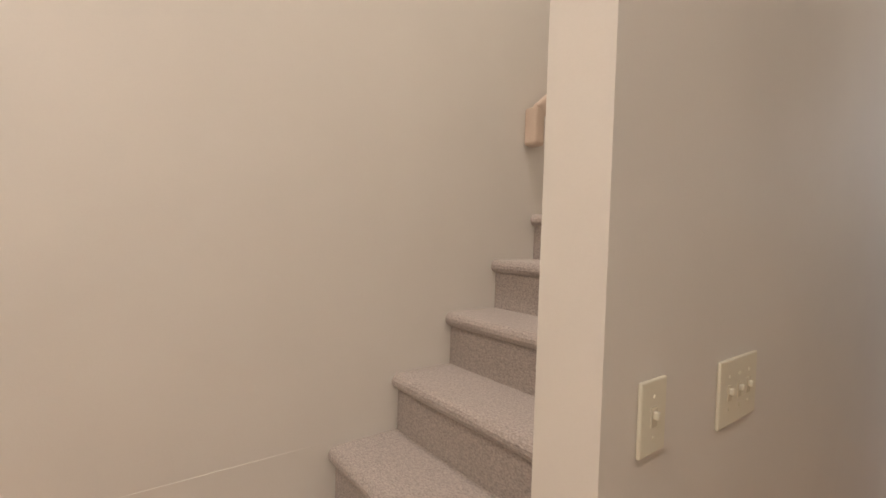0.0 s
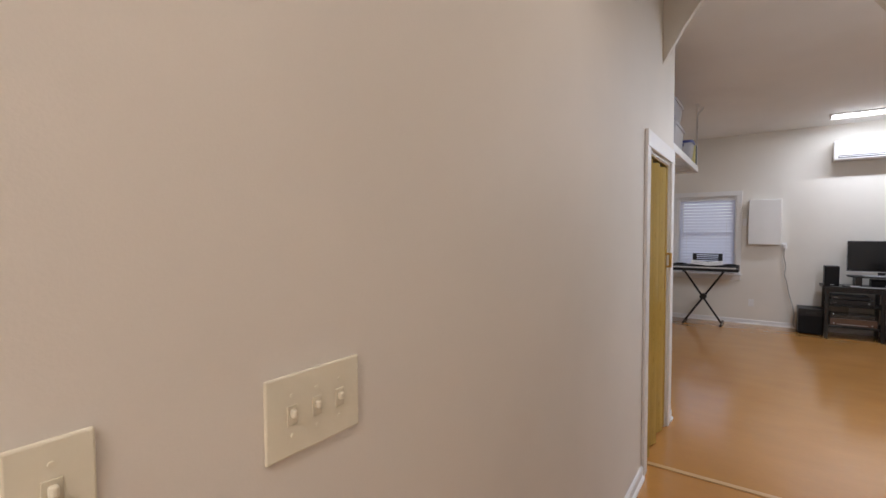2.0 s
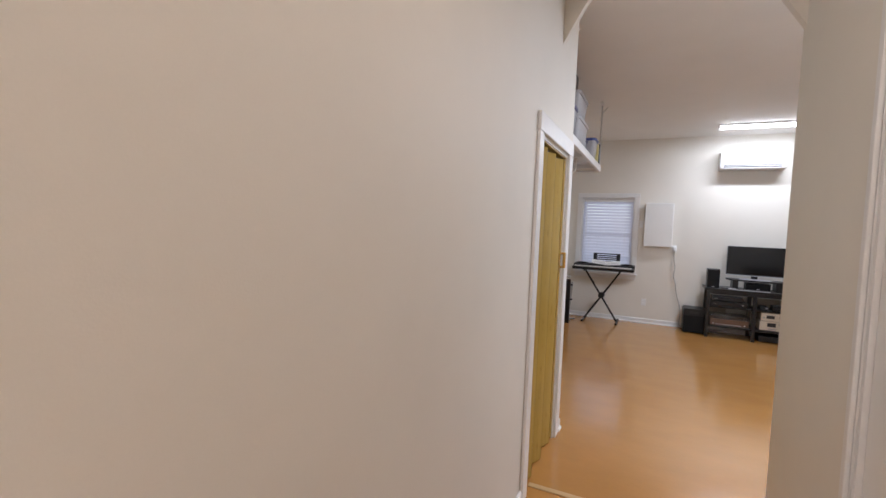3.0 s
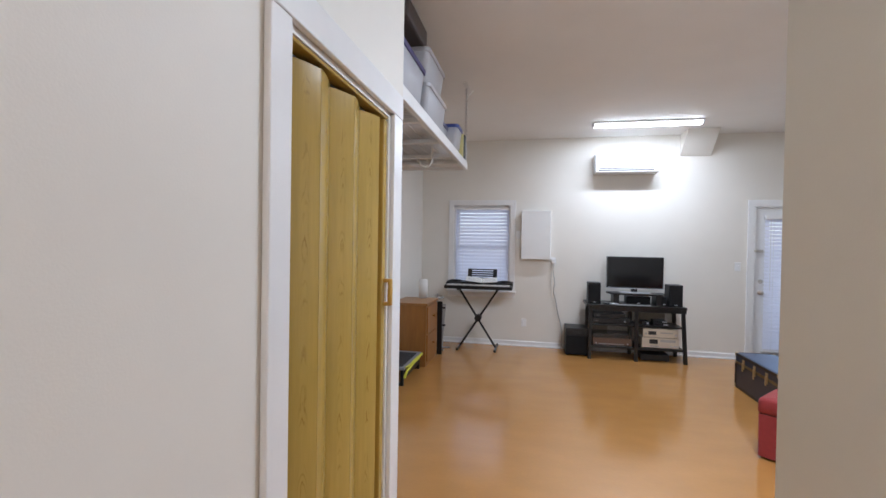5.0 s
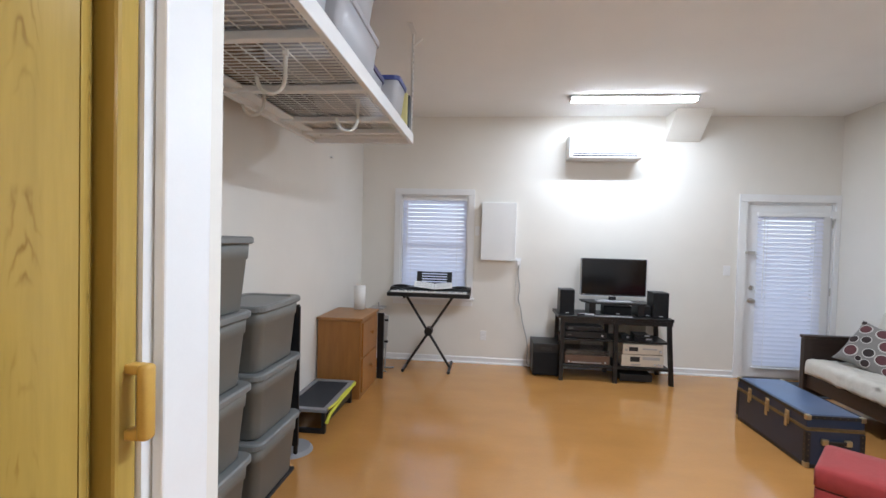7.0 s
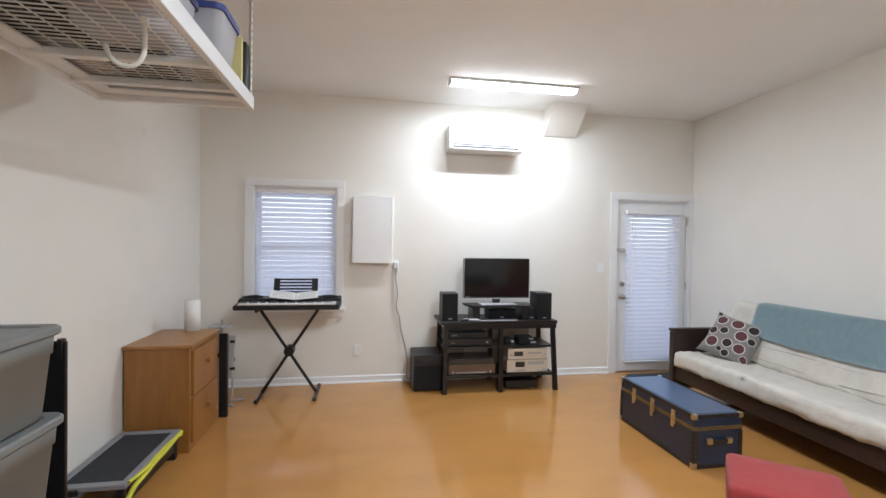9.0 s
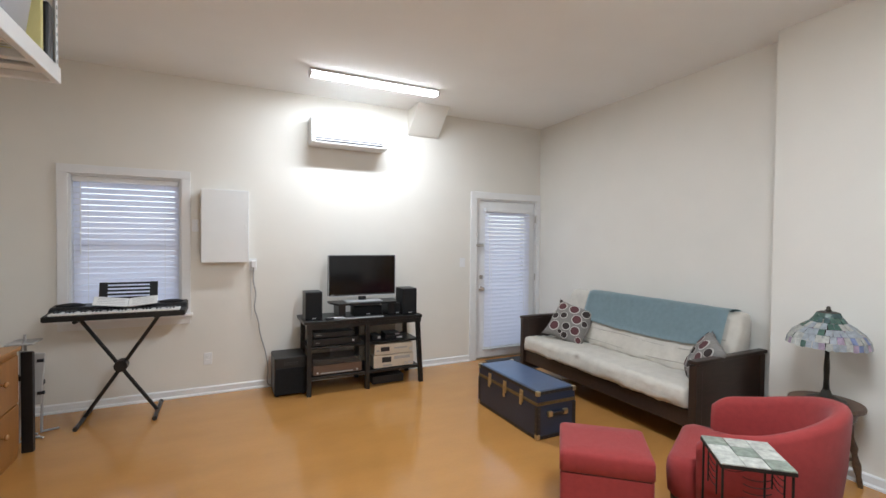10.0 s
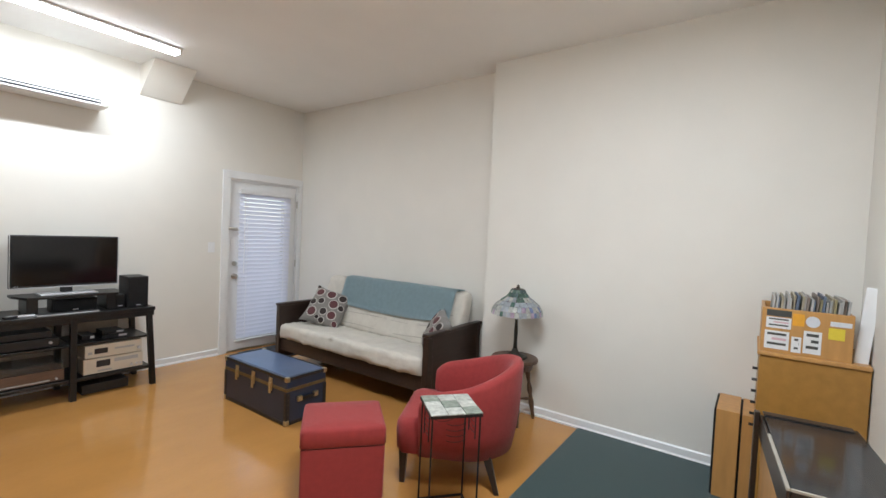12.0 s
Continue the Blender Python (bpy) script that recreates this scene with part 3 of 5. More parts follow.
GREYC = material("grey_cable", (0.42, 0.41, 0.40), 0.6)
wire = thing("power_cable", "grey power cable and plug hanging down the wall", "cable")
CORDW = material("pale_cable", (0.38, 0.37, 0.36), 0.6)
part("plug", boxm(1.515, 1.565, -0.05, -0.001, 1.22, 1.29, bevel=0.008), TRIM, wire, "white plug")
part("plate", boxm(1.50, 1.57, -0.008, -0.001, 1.19, 1.31, bevel=0.003), TRIM, wire)
cable("cord", [(1.54, -0.04, 1.22), (1.53, -0.03, 1.1), (1.57, -0.02, 0.95), (1.54, -0.02, 0.82), (1.585, -0.02, 0.70), (1.60, -0.02, 0.55), (1.66, -0.03, 0.35), (1.68, -0.04, 0.2), (1.66, -0.06, 0.06), (1.70, -0.08, 0.02), (1.78, -0.06, 0.02)], 0.006, CORDW, wire)
cable("cord", [(1.52, -0.02, 1.19), (1.51, -0.015, 1.0), (1.53, -0.015, 0.85), (1.52, -0.015, 0.7)], 0.004, CORD, wire)

lamp = thing("strip_light", "lit white fluorescent strip light under the ceiling", "ceiling light", (2.597, -0.706, 2.982))
GLOW = material("lit_diffuser", (0.95, 0.98, 1.0), 0.5, emit=15.0)
part("tray", boxm(-0.64, 0.64, -0.060, 0.060, 0.030, 0.049, bevel=0.002), TRIM, lamp)
bm = bmesh.new()
prism(bm, [(-0.054, 0.0295), (-0.050, 0.010), (-0.036, 0.0), (0.036, 0.0), (0.050, 0.010), (0.054, 0.0295)], "x", -0.616, 0.616)
part("diffuser", bm, GLOW, lamp)
for x in (-0.634, 0.617):
    part("end_cap", boxm(x, x + 0.017, -0.058, 0.058, -0.003, 0.0295, bevel=0.003), TRIM, lamp)
# second fixture, added out of view to go with the rear fill light
lamp2 = copy_thing(lamp, pose(2.55, -4.3, 3.050, 0, 0, 90))

# invented fixtures, out of view, at the two passage lamps
ceil_lamp = thing("ceiling_light", "round opal ceiling light added out of view in the passage", "ceiling light", (1.25, -9.9, 3.069))
bm = bmesh.new()
bmesh.ops.create_uvsphere(bm, u_segments=24, v_segments=12, radius=0.15, matrix=Matrix.Translation((0, 0, 0.06)) @ Matrix.Diagonal((1, 1, 0.4, 1)))
part("shade", bm, material("opal_glass_lit", (1.0, 0.85, 0.65), 0.4, emit=2.0), ceil_lamp, "", True)
part("base", tubem((0, 0, 0.055), (0, 0, 0.071), 0.12, seg=24), CHROME, ceil_lamp)
copy_thing(ceil_lamp, pose(1.3, -7.2, 3.069))


# ---- media corner ----
BLACK = material("black_wood", (0.008, 0.0075, 0.0075), 0.36, vary=0.25, scale=12, stretch=(1, 6, 6))
BLACKP = material("black_plastic", (0.007, 0.007, 0.008), 0.42, vary=0.2, scale=20)
GRILLE = material("speaker_cloth", (0.006, 0.006, 0.007), 0.9, vary=0.3, scale=50, bump=0.5, bump_scale=900)
SILVER = material("silver_plastic", (0.62, 0.62, 0.64), 0.35, metal=0.4, vary=0.03)
CHAMP = material("champagne_metal", (0.66, 0.60, 0.50), 0.4, metal=0.25, vary=0.03)
GUN = material("walnut_case", (0.13, 0.075, 0.05), 0.35, vary=0.2, stretch=(1, 8, 8))

st = thing("tv_stand", "black open wooden television stand", "tv stand", (2.58, -0.275, 0))
part("top", boxm(-0.625, 0.592, -0.235, 0.235, 0.690, 0.722, bevel=0.004), BLACK, st)
part("apron", boxm(-0.59, 0.59, -0.215, -0.197, 0.640, 0.690, bevel=0.003), BLACK, st)
part("apron", boxm(-0.59, 0.59, 0.197, 0.215, 0.640, 0.690, bevel=0.003), BLACK, st)
for x0, x1 in ((-0.585, -0.575), (0.0, 0.0), (0.565, 0.59)):
    for y in (-0.20, 0.195):
        bm = bmesh.new()
        lo, hi = [], []
        for sx, sy in ((-1, -1), (1, -1), (1, 1), (-1, 1)):
            lo.append(bm.verts.new((x1 + sx * 0.021, y * 1.06 + sy * 0.020, 0)))
            hi.append(bm.verts.new((x0 * 0.975 + sx * 0.021, y + sy * 0.020, 0.690)))
        bm.faces.new(lo[::-1])
        bm.faces.new(hi)
        for i in range(4):
            bm.faces.new((lo[i], lo[(i + 1) % 4], hi[(i + 1) % 4], hi[i]))
        part("leg", bm, BLACK, st)
part("shelf", boxm(-0.575, 0.575, -0.205, 0.20, 0.150, 0.178, bevel=0.003), BLACK, st)
part("shelf", boxm(-0.565, -0.01, -0.19, 0.20, 0.440, 0.460, bevel=0.003), BLACK, st)
part("shelf", boxm(0.01, 0.565, -0.19, 0.20, 0.440, 0.460, bevel=0.003), BLACK, st)

riser = thing("tv_riser", "black shaped riser shelf under the television", "riser", (2.60, -0.30, 0.722))
bm = bmesh.new()
prism(bm, [(-0.36, 0.02), (-0.30, -0.15), (0.30, -0.15), (0.36, 0.02), (0.36, 0.13), (-0.36, 0.13)], "z", 0.128, 0.146)
part("top", bm, BLACK, riser)
for x in (-0.26, 0.26):
    part("support", boxm(x - 0.035, x + 0.035, -0.11, 0.12, 0.0, 0.128, bevel=0.004), BLACK, riser)

tv = thing("television", "flat black television with a silver lower edge, switched off", "television", (2.583, -0.29, 0.868))
part("foot", boxm(-0.19, 0.19, -0.10, 0.075, 0.0, 0.011, bevel=0.005), SILVER, tv, "silver foot")
part("neck", boxm(-0.04, 0.04, 0.005, 0.035, 0.012, 0.08, bevel=0.006), BLACKP, tv)
part("housing", boxm(-0.357, 0.357, -0.008, 0.05, 0.055, 0.480, bevel=0.008), BLACKP, tv)
SCREEN = material("black_screen", (0.006, 0.006, 0.007), 0.10, vary=0.1)
part("screen", boxm(-0.345, 0.345, -0.012, -0.007, 0.080, 0.470), SCREEN, tv)
part("bezel", boxm(-0.358, 0.358, -0.014, -0.006, 0.055, 0.063, bevel=0.002), SILVER, tv, "silver strip")
for x in (-0.3585, 0.3555):
    part("side_trim", boxm(x, x + 0.003, -0.0135, -0.006, 0.063, 0.480), SILVER, tv, "thin silver edge")
part("logo", boxm(-0.335, -0.305, -0.0155, -0.0135, 0.074, 0.078), SILVER, tv)


def speaker(label, x, y, z, w, d, h, name="loudspeaker"):
    t = thing(name, label, "loudspeaker", (x, y, z))
    part("cabinet", boxm(-w / 2, w / 2, -d / 2 + 0.012, d / 2, 0, h, bevel=0.004), BLACKP, t)
    part("grille", boxm(-w / 2 + 0.005, w / 2 - 0.005, -d / 2, -d / 2 + 0.012, 0.008, h - 0.006, bevel=0.005), GRILLE, t, "black cloth")
    part("badge", boxm(-0.018, 0.018, -d / 2 - 0.0015, -d / 2, 0.016, 0.024), SILVER, t)
    return t


speaker("small black bookshelf loudspeaker on the stand", 2.06, -0.34, 0.722, 0.16, 0.20, 0.275)
speaker("small black bookshelf loudspeaker on the stand", 3.055, -0.34, 0.722, 0.165, 0.22, 0.275)
speaker("black centre loudspeaker lying under the riser", 2.62, -0.30, 0.722, 0.30, 0.16, 0.105)
speaker("tiny black loudspeaker beside the larger one", 2.925, -0.37, 0.722, 0.075, 0.09, 0.12)
tagged(part("white_box", boxm(2.325, 2.37, -0.10, -0.06, 0.722, 0.81, bevel=0.003), TRIM), "small white box on the television stand", "box")
for x, a in ((2.235, 20), (2.28, -8)):
    t = thing("remote_control", "slim grey remote control lying on the stand", "remote control", (x, -0.43, 0.722), a)
    part("body", boxm(-0.07, 0.07, -0.02, 0.02, 0, 0.018, bevel=0.005), DARKGAP if a > 0 else SILVER, t)
    part("keypad", boxm(-0.05, 0.03, -0.013, 0.013, 0.018, 0.020), GREYC, t)
part_k = thing("keyboard", "thin silver computer keyboard lying on the stand", "keyboard", (2.55, -0.455, 0.722))
part("base", boxm(-0.2, 0.2, -0.035, 0.035, 0, 0.010, bevel=0.003), SILVER, part_k)
part("keys", boxm(-0.19, 0.19, -0.028, 0.028, 0.010, 0.014, bevel=0.002), DARKGAP, part_k)

sub = thing("subwoofer", "black cube subwoofer on the floor", "loudspeaker", (1.855, -0.22, 0))
part("cabinet", boxm(-0.15, 0.15, -0.16, 0.19, 0.012, 0.37, bevel=0.006), BLACKP, sub)
part("grille", boxm(-0.145, 0.145, -0.175, -0.16, 0.02, 0.27, bevel=0.006), GRILLE, sub)
part("port", boxm(-0.06, 0.06, -0.163, -0.158, 0.295, 0.325, bevel=0.002), DARKGAP, sub)
for sx in (-0.12, 0.12):
    for sy in (-0.13, 0.16):
        part("foot", tubem((sx, sy, 0), (sx, sy, 0.014), 0.018, seg=10), DARKGAP, sub)


def deck(name, label, cat, x0, x1, y0, z0, h, face, body, knobs=(), slot=None, bars=()):
    t = thing(name, label, cat, ((x0 + x1) / 2, y0, z0))
    w = (x1 - x0) / 2
    part("case", boxm(-w, w, 0.008, 0.30, 0.008, h, bevel=0.003), body, t)
    part("front_panel", boxm(-w, w, 0.0, 0.008, 0.008, h, bevel=0.002), face, t)
    for x in (-w + 0.03, w - 0.03):
        part("foot", tubem((x, 0.04, 0), (x, 0.04, 0.009), 0.012, seg=8), DARKGAP, t)
    for x, z, r in knobs:
        part("knob", tubem((x, 0.0, z), (x, -0.014, z), r, r * 0.9, seg=14), SILVER, t)
    if slot:
        part("window", boxm(slot[0], slot[1], -0.003, 0.001, slot[2], slot[3], bevel=0.001), DARKGAP, t, "dark cassette window")
    for a in bars:
        part("button_row", boxm(a[0], a[1], -0.004, 0.001, a[2], a[3], bevel=0.001), GREYC, t)
    return t


deck("cassette_deck", "champagne metal cassette deck on the lower shelf", "cassette deck", 2.655, 3.095, -0.46, 0.178, 0.135, CHAMP, CHAMP,
     ((0.13, 0.035, 0.012), (0.17, 0.035, 0.012), (0.20, 0.035, 0.010)), (-0.13, -0.03, 0.06, 0.115), ((0.0, 0.18, 0.085, 0.115), (-0.12, -0.02, 0.02, 0.035)))
deck("tuner", "champagne metal tuner on top of the cassette deck", "tuner", 2.665, 3.085, -0.46, 0.313, 0.115, CHAMP, CHAMP,
     ((0.185, 0.045, 0.014),), (-0.145, -0.05, 0.04, 0.085), ((0.0, 0.15, 0.06, 0.075), (-0.19, -0.16, 0.04, 0.06)))
tt = deck("record_player", "silver and walnut record player under a smoked lid", "record player", 2.05, 2.53, -0.46, 0.178, 0.10, GUN, GUN, ((-0.2, 0.03, 0.010), (0.19, 0.03, 0.009)), None, ((-0.17, 0.15, 0.018, 0.028),))
SMOKE = material("smoked_acrylic", (0.10, 0.09, 0.08), 0.12, vary=0.05, alpha=0.55)
part("lid", boxm(-0.235, 0.235, 0.01, 0.30, 0.102, 0.155, bevel=0.005), SMOKE, tt, "smoked acrylic lid")
deck("receiver", "black receiver on the middle shelf", "receiver", 2.05, 2.50, -0.44, 0.460, 0.075, BLACKP, BLACKP, ((0.17, 0.04, 0.012),), None, ((-0.2, -0.16, 0.035, 0.04),))
deck("disc_player", "black disc player on top of the receiver", "disc player", 2.07, 2.46, -0.42, 0.535, 0.055, BLACKP, BLACKP, (), None, ((-0.18, -0.13, 0.03, 0.036),))
deck("black_box", "flat black box on the floor under the stand", "box", 2.66, 3.0, -0.42, 0.0, 0.085, BLACKP, BLACKP)
for x0, x1, y, z, h, m in ((2.80, 2.99, -0.40, 0.460, 0.035, BLACKP), (2.81, 2.97, -0.38, 0.495, 0.03, BLACKP), (2.67, 2.76, -0.36, 0.460, 0.045, BLACKP)):
    t = thing("media_box", "small black media box with a silver edge", "media box", ((x0 + x1) / 2, y, z))
    w = (x1 - x0) / 2
    part("case", boxm(-w, w, 0, 0.16, 0, h, bevel=0.004), m, t)
    part("front_strip", boxm(w * 0.3, w * 0.95, -0.002, 0.002, h * 0.25, h * 0.75), SILVER, t)
tagged(part("cardboard_box", boxm(2.68, 3.02, -0.10, -0.06, 0.460, 0.58, bevel=0.003), material("pale_card", (0.42, 0.37, 0.30), 0.8)), "pale card panel standing at the back of the shelf", "box")
tagged(part("cardboard_box", boxm(2.06, 2.28, -0.13, -0.09, 0.178, 0.40, bevel=0.003), bpy.data.materials["pale_card"]), "pale card panel standing at the back of the shelf", "box")


# ---- digital piano ----
kb = thing("digital_piano", "black portable digital piano with white keys", "digital piano", (0.512, -0.36, 0.862))
bm = bmesh.new()
prism(bm, [(-0.19, 0.0), (-0.19, 0.045), (-0.04, 0.055), (0.0, 0.085), (0.15, 0.095), (0.17, 0.07), (0.17, 0.0)], "x", -0.47, 0.47)
bmesh.ops.bevel(bm, geom=list(bm.edges), offset=0.006, segments=2, affect="EDGES")
part("body", bm, BLACKP, kb)
KEYW = material("key_white", (0.80, 0.79, 0.76), 0.3, vary=0.01)
nk = 36
kw = 0.86 / nk
bm0 = boxm(-kw / 2 + 0.0006, kw / 2 - 0.0006, -0.184, -0.05, 0.046, 0.060, bevel=0.0015, seg=1)
kme = mesh_of("white_key", bm0, KEYW)
bme = mesh_of("black_key", boxm(-0.005, 0.005, -0.135, -0.05, 0.06, 0.070, bevel=0.0015, seg=1), BLACKP)
for i in range(nk):
    k = new("white_key", kme)
    k.parent, k.location = kb, (-0.43 + (i + 0.5) * kw, 0, 0)
    if i % 7 in (0, 1, 3, 4, 5) and i < nk - 1:
        k = new("black_key", bme)
        k.parent, k.location = kb, (-0.43 + (i + 1) * kw, 0, 0)
for x in (-0.35, 0.35):
    bm = bmesh.new()
    bmesh.ops.create_uvsphere(bm, u_segments=20, v_segments=10, radius=0.1, matrix=Matrix.Translation((x, 0.075, 0.088)) @ Matrix.Diagonal((1.0, 0.6, 0.22, 1)))
    part("speaker_grille", bm, GRILLE, kb, "", True)
part("control_panel", boxm(-0.2, 0.2, 0.03, 0.12, 0.09, 0.0965, bevel=0.002), DARKGAP, kb)
rest = thing("music_rest", "black slotted music rest on the piano", "music rest", (0.54, -0.235, 0.955))
tilt = Matrix.Translation((0, 0, 0)) @ pose(0, 0, 0, -12)
for x0, x1 in ((-0.21, -0.1505), (0.1505, 0.21)):
    part("side_panel", boxm(x0, x1, -0.004, 0.004, 0.0, 0.175, bevel=0.002, m=tilt), BLACKP, rest)
for i in range(6):
    z = i * 0.0312
    part("slat", boxm(-0.15, 0.15, -0.004, 0.004, z, z + (0.04 if i == 0 else 0.017), m=tilt), BLACKP, rest)
book = thing("sheet_music", "open white music book leaning on the rest", "book", (0.56, -0.330, 0.935), 4)
PAPER = material("paper", (0.78, 0.77, 0.74), 0.7, vary=0.03, scale=30)
for x0, x1, tw in ((-0.235, -0.002, 8), (0.002, 0.205, -6)):
    bm = bmesh.new()
    box(bm, x0, x1, -0.125, 0.0, 0.0, 0.010, 0.003, m=pose(0, 0, 0.055, 24, 0, 0) @ pose(0, 0, 0, 0, tw, 0))
    part("page_block", bm, PAPER, book)
    for i in range(5):
        bm = bmesh.new()
        box(bm, x0 + 0.025, x1 - 0.025, -0.100 + i * 0.024, -0.095 + i * 0.024, 0.0102, 0.0108, m=pose(0, 0, 0.055, 24, 0, 0) @ pose(0, 0, 0, 0, tw, 0))
        part("print_line", bm, GREYC, book)

xs = thing("keyboard_stand", "black folding x-shaped keyboard stand", "stand", (0.50, -0.31, 0))
for s in (-1, 1):
    bm = bmesh.new()
    tube(bm, (-0.26 * s, 0.02 * s, 0.02), (0.27 * s, 0.02 * s, 0.84), 0.015, seg=10)
    part("leg", bm, BLACKP, xs)
    part("foot", tubem((-0.26 * s, -0.20, 0.018), (-0.26 * s, 0.20, 0.018), 0.016, seg=10), BLACKP, xs)
    for y in (-0.20, 0.20):
        part("foot_cap", tubem((-0.26 * s, y - 0.02, 0.018), (-0.26 * s, y + 0.02, 0.018), 0.0185, seg=10), DARKGAP, xs)
    part("top_bar", tubem((0.27 * s, -0.18, 0.846), (0.27 * s, 0.16, 0.846), 0.0155, seg=10), BLACKP, xs)
part("hub", tubem((0, -0.05, 0.435), (0, 0.05, 0.435), 0.048, seg=20), BLACKP, xs)


# ---- dresser corner ----
OAK = material("oak_veneer", (0.295, 0.125, 0.029), 0.40, vary=0.14, scale=5, stretch=(5, 5, 0.7), bump=0.05, bump_scale=60)
OAKT = material("oak_top", (0.33, 0.155, 0.048), 0.34, vary=0.12, scale=5, stretch=(6, 1, 6))
dr = thing("dresser", "honey oak two-drawer cabinet against the wall", "cabinet", (-0.195, -1.155, 0))
part("body", boxm(-0.21, 0.205, -0.292, 0.292, 0.0, 0.735, bevel=0.003), OAK, dr)
part("top", boxm(-0.22, 0.225, -0.306, 0.306, 0.735, 0.762, bevel=0.006), OAKT, dr)
for z0, z1 in ((0.055, 0.375), (0.388, 0.710)):
    dw = part("drawer", boxm(0.205, 0.222, -0.258, 0.258, z0, z1, bevel=0.004), OAK, dr)
    bm = tubem((0.222, 0, (z0 + z1) / 2 + 0.03), (0.235, 0, (z0 + z1) / 2 + 0.03), 0.010, seg=12)
    bmesh.ops.create_uvsphere(bm, u_segments=14, v_segments=8, radius=0.02, matrix=Matrix.Translation((0.245, 0, (z0 + z1) / 2 + 0.03)) @ Matrix.Diagonal((0.7, 1, 1, 1)))
    part("knob", bm, OAKT, dw, "round wooden knob", True)
pt = thing("paper_towel_roll", "white paper towel roll standing on the cabinet", "paper towel", (-0.16, -0.92, 0.762))
part("roll", tubem((0, 0, 0.0), (0, 0, 0.245), 0.058, seg=28), PAPER, pt, "", True)
part("core", tubem((0, 0, 0.2351), (0, 0, 0.2365), 0.020, seg=16), material("card_core", (0.35, 0.26, 0.18), 0.9), pt)
tb = thing("folded_table", "black folded panel leaning beside the cabinet", "folding table", (0.045, -0.80, 0))
part("panel", boxm(-0.035, 0.03, -0.012, 0.012, 0.0, 0.71, bevel=0.004), BLACKP, tb)
part("edge_strip", boxm(-0.035, 0.03, 0.013, 0.030, 0.0, 0.70, bevel=0.003), DARKGAP, tb)
ms = thing("music_stand", "grey folded metal stands beside the cabinet", "stand", (-0.04, -0.52, 0))
for i, (x, y, h) in enumerate(((0.0, 0.0, 0.78), (-0.06, 0.06, 0.70), (0.05, 0.09, 0.60), (-0.03, -0.08, 0.74))):
    part("pole", tubem((x, y, 0.0), (x + 0.015 * (i - 1), y, h), 0.009, seg=8), GREYC, ms)
    part("clamp", boxm(x - 0.022, x + 0.022, y - 0.02, y + 0.02, h * 0.62, h * 0.62 + 0.035, bevel=0.005), BLACKP, ms)
    part("foot", tubem((x, y, 0.008), (x + 0.10, y - 0.05 + 0.04 * i, 0.008), 0.008, seg=8), GREYC, ms)
part("shelf", boxm(-0.10, 0.06, -0.10, 0.10, 0.715, 0.73, bevel=0.003), GREYC, ms)
part("folded_rest", boxm(0.0, 0.085, -0.105, -0.085, 0.28, 0.66, bevel=0.006, m=pose(0, 0, 0, 0, 4, 0)), GREYC, ms, "grey folded metal rest")
for z in (0.36, 0.60):
    part("clamp_knob", tubem((0.085, -0.10, z), (0.125, -0.10, z), 0.014, seg=10), BLACKP, ms)

# exercise step
GREYP = material("grey_plastic", (0.24, 0.24, 0.25), 0.5, vary=0.06)
RUBBER = material("black_rubber", (0.022, 0.024, 0.03), 0.75, vary=0.3, scale=40, bump=0.4, bump_scale=500)
YEL = material("yellow_strap", (0.62, 0.60, 0.05), 0.6, vary=0.1)
ex = thing("exercise_bench", "low black and grey exercise deck with yellow straps", "exercise bench", (-0.21, -1.85, 0))
fr = bmesh.new()
for a in ((-0.185, 0.185, -0.36, -0.31), (-0.185, 0.185, 0.31, 0.36), (-0.185, -0.145, -0.31, 0.31), (0.145, 0.185, -0.31, 0.31)):
    box(fr, a[0], a[1], a[2], a[3], 0.185, 0.215, 0.006)
part("deck_frame", fr, GREYP, ex, "grey frame")
part("mat", boxm(-0.145, 0.145, -0.31, 0.31, 0.188, 0.209, bevel=0.004), RUBBER, ex)
for y in (-0.33, 0.32):
    bm = bmesh.new()
    box(bm, -0.17, -0.14, y - 0.02, y + 0.02, 0.0, 0.185, 0.006)
    box(bm, 0.14, 0.17, y - 0.02, y + 0.02, 0.0, 0.185, 0.006)
    box(bm, -0.14, 0.14, y - 0.02, y + 0.02, 0.0, 0.035, 0.006)
    part("leg_frame", bm, BLACKP, ex)
part("side_panel", boxm(0.15, 0.172, -0.30, 0.29, 0.07, 0.182, bevel=0.008), BLACKP, ex)
cable("strap", [(0.188, -0.36, 0.10), (0.20, -0.33, 0.17), (0.195, -0.2, 0.165), (0.20, -0.05, 0.19), (0.195, 0.1, 0.18), (0.20, 0.25, 0.205), (0.19, 0.35, 0.195)], 0.014, YEL, ex, "yellow elastic strap")
cable("strap", [(0.188, -0.34, 0.215), (0.20, -0.2, 0.20), (0.19, 0.0, 0.205), (0.20, 0.2, 0.212), (0.188, 0.36, 0.17)], 0.010, YEL, ex, "yellow elastic strap")
part("buckle", boxm(-0.12, -0.04, -0.375, -0.355, 0.17, 0.205, bevel=0.006), BLACKP, ex)
part("buckle", boxm(-0.18, -0.15, -0.372, -0.355, 0.18, 0.21, bevel=0.006), YEL, ex)

ex.scale = (1.0, 1.0, 0.90)
fs = thing("floor_stand", "black floor stand with a round grey base", "stand", (-0.17, -2.47, 0))
part("base", tubem((0, 0, 0), (0, 0, 0.028), 0.14, 0.12, seg=28), GREYP, fs, "round grey base")
part("pole", tubem((0.06, -0.09, 0.02), (0.08, -0.14, 1.06), 0.016, seg=10), BLACKP, fs)
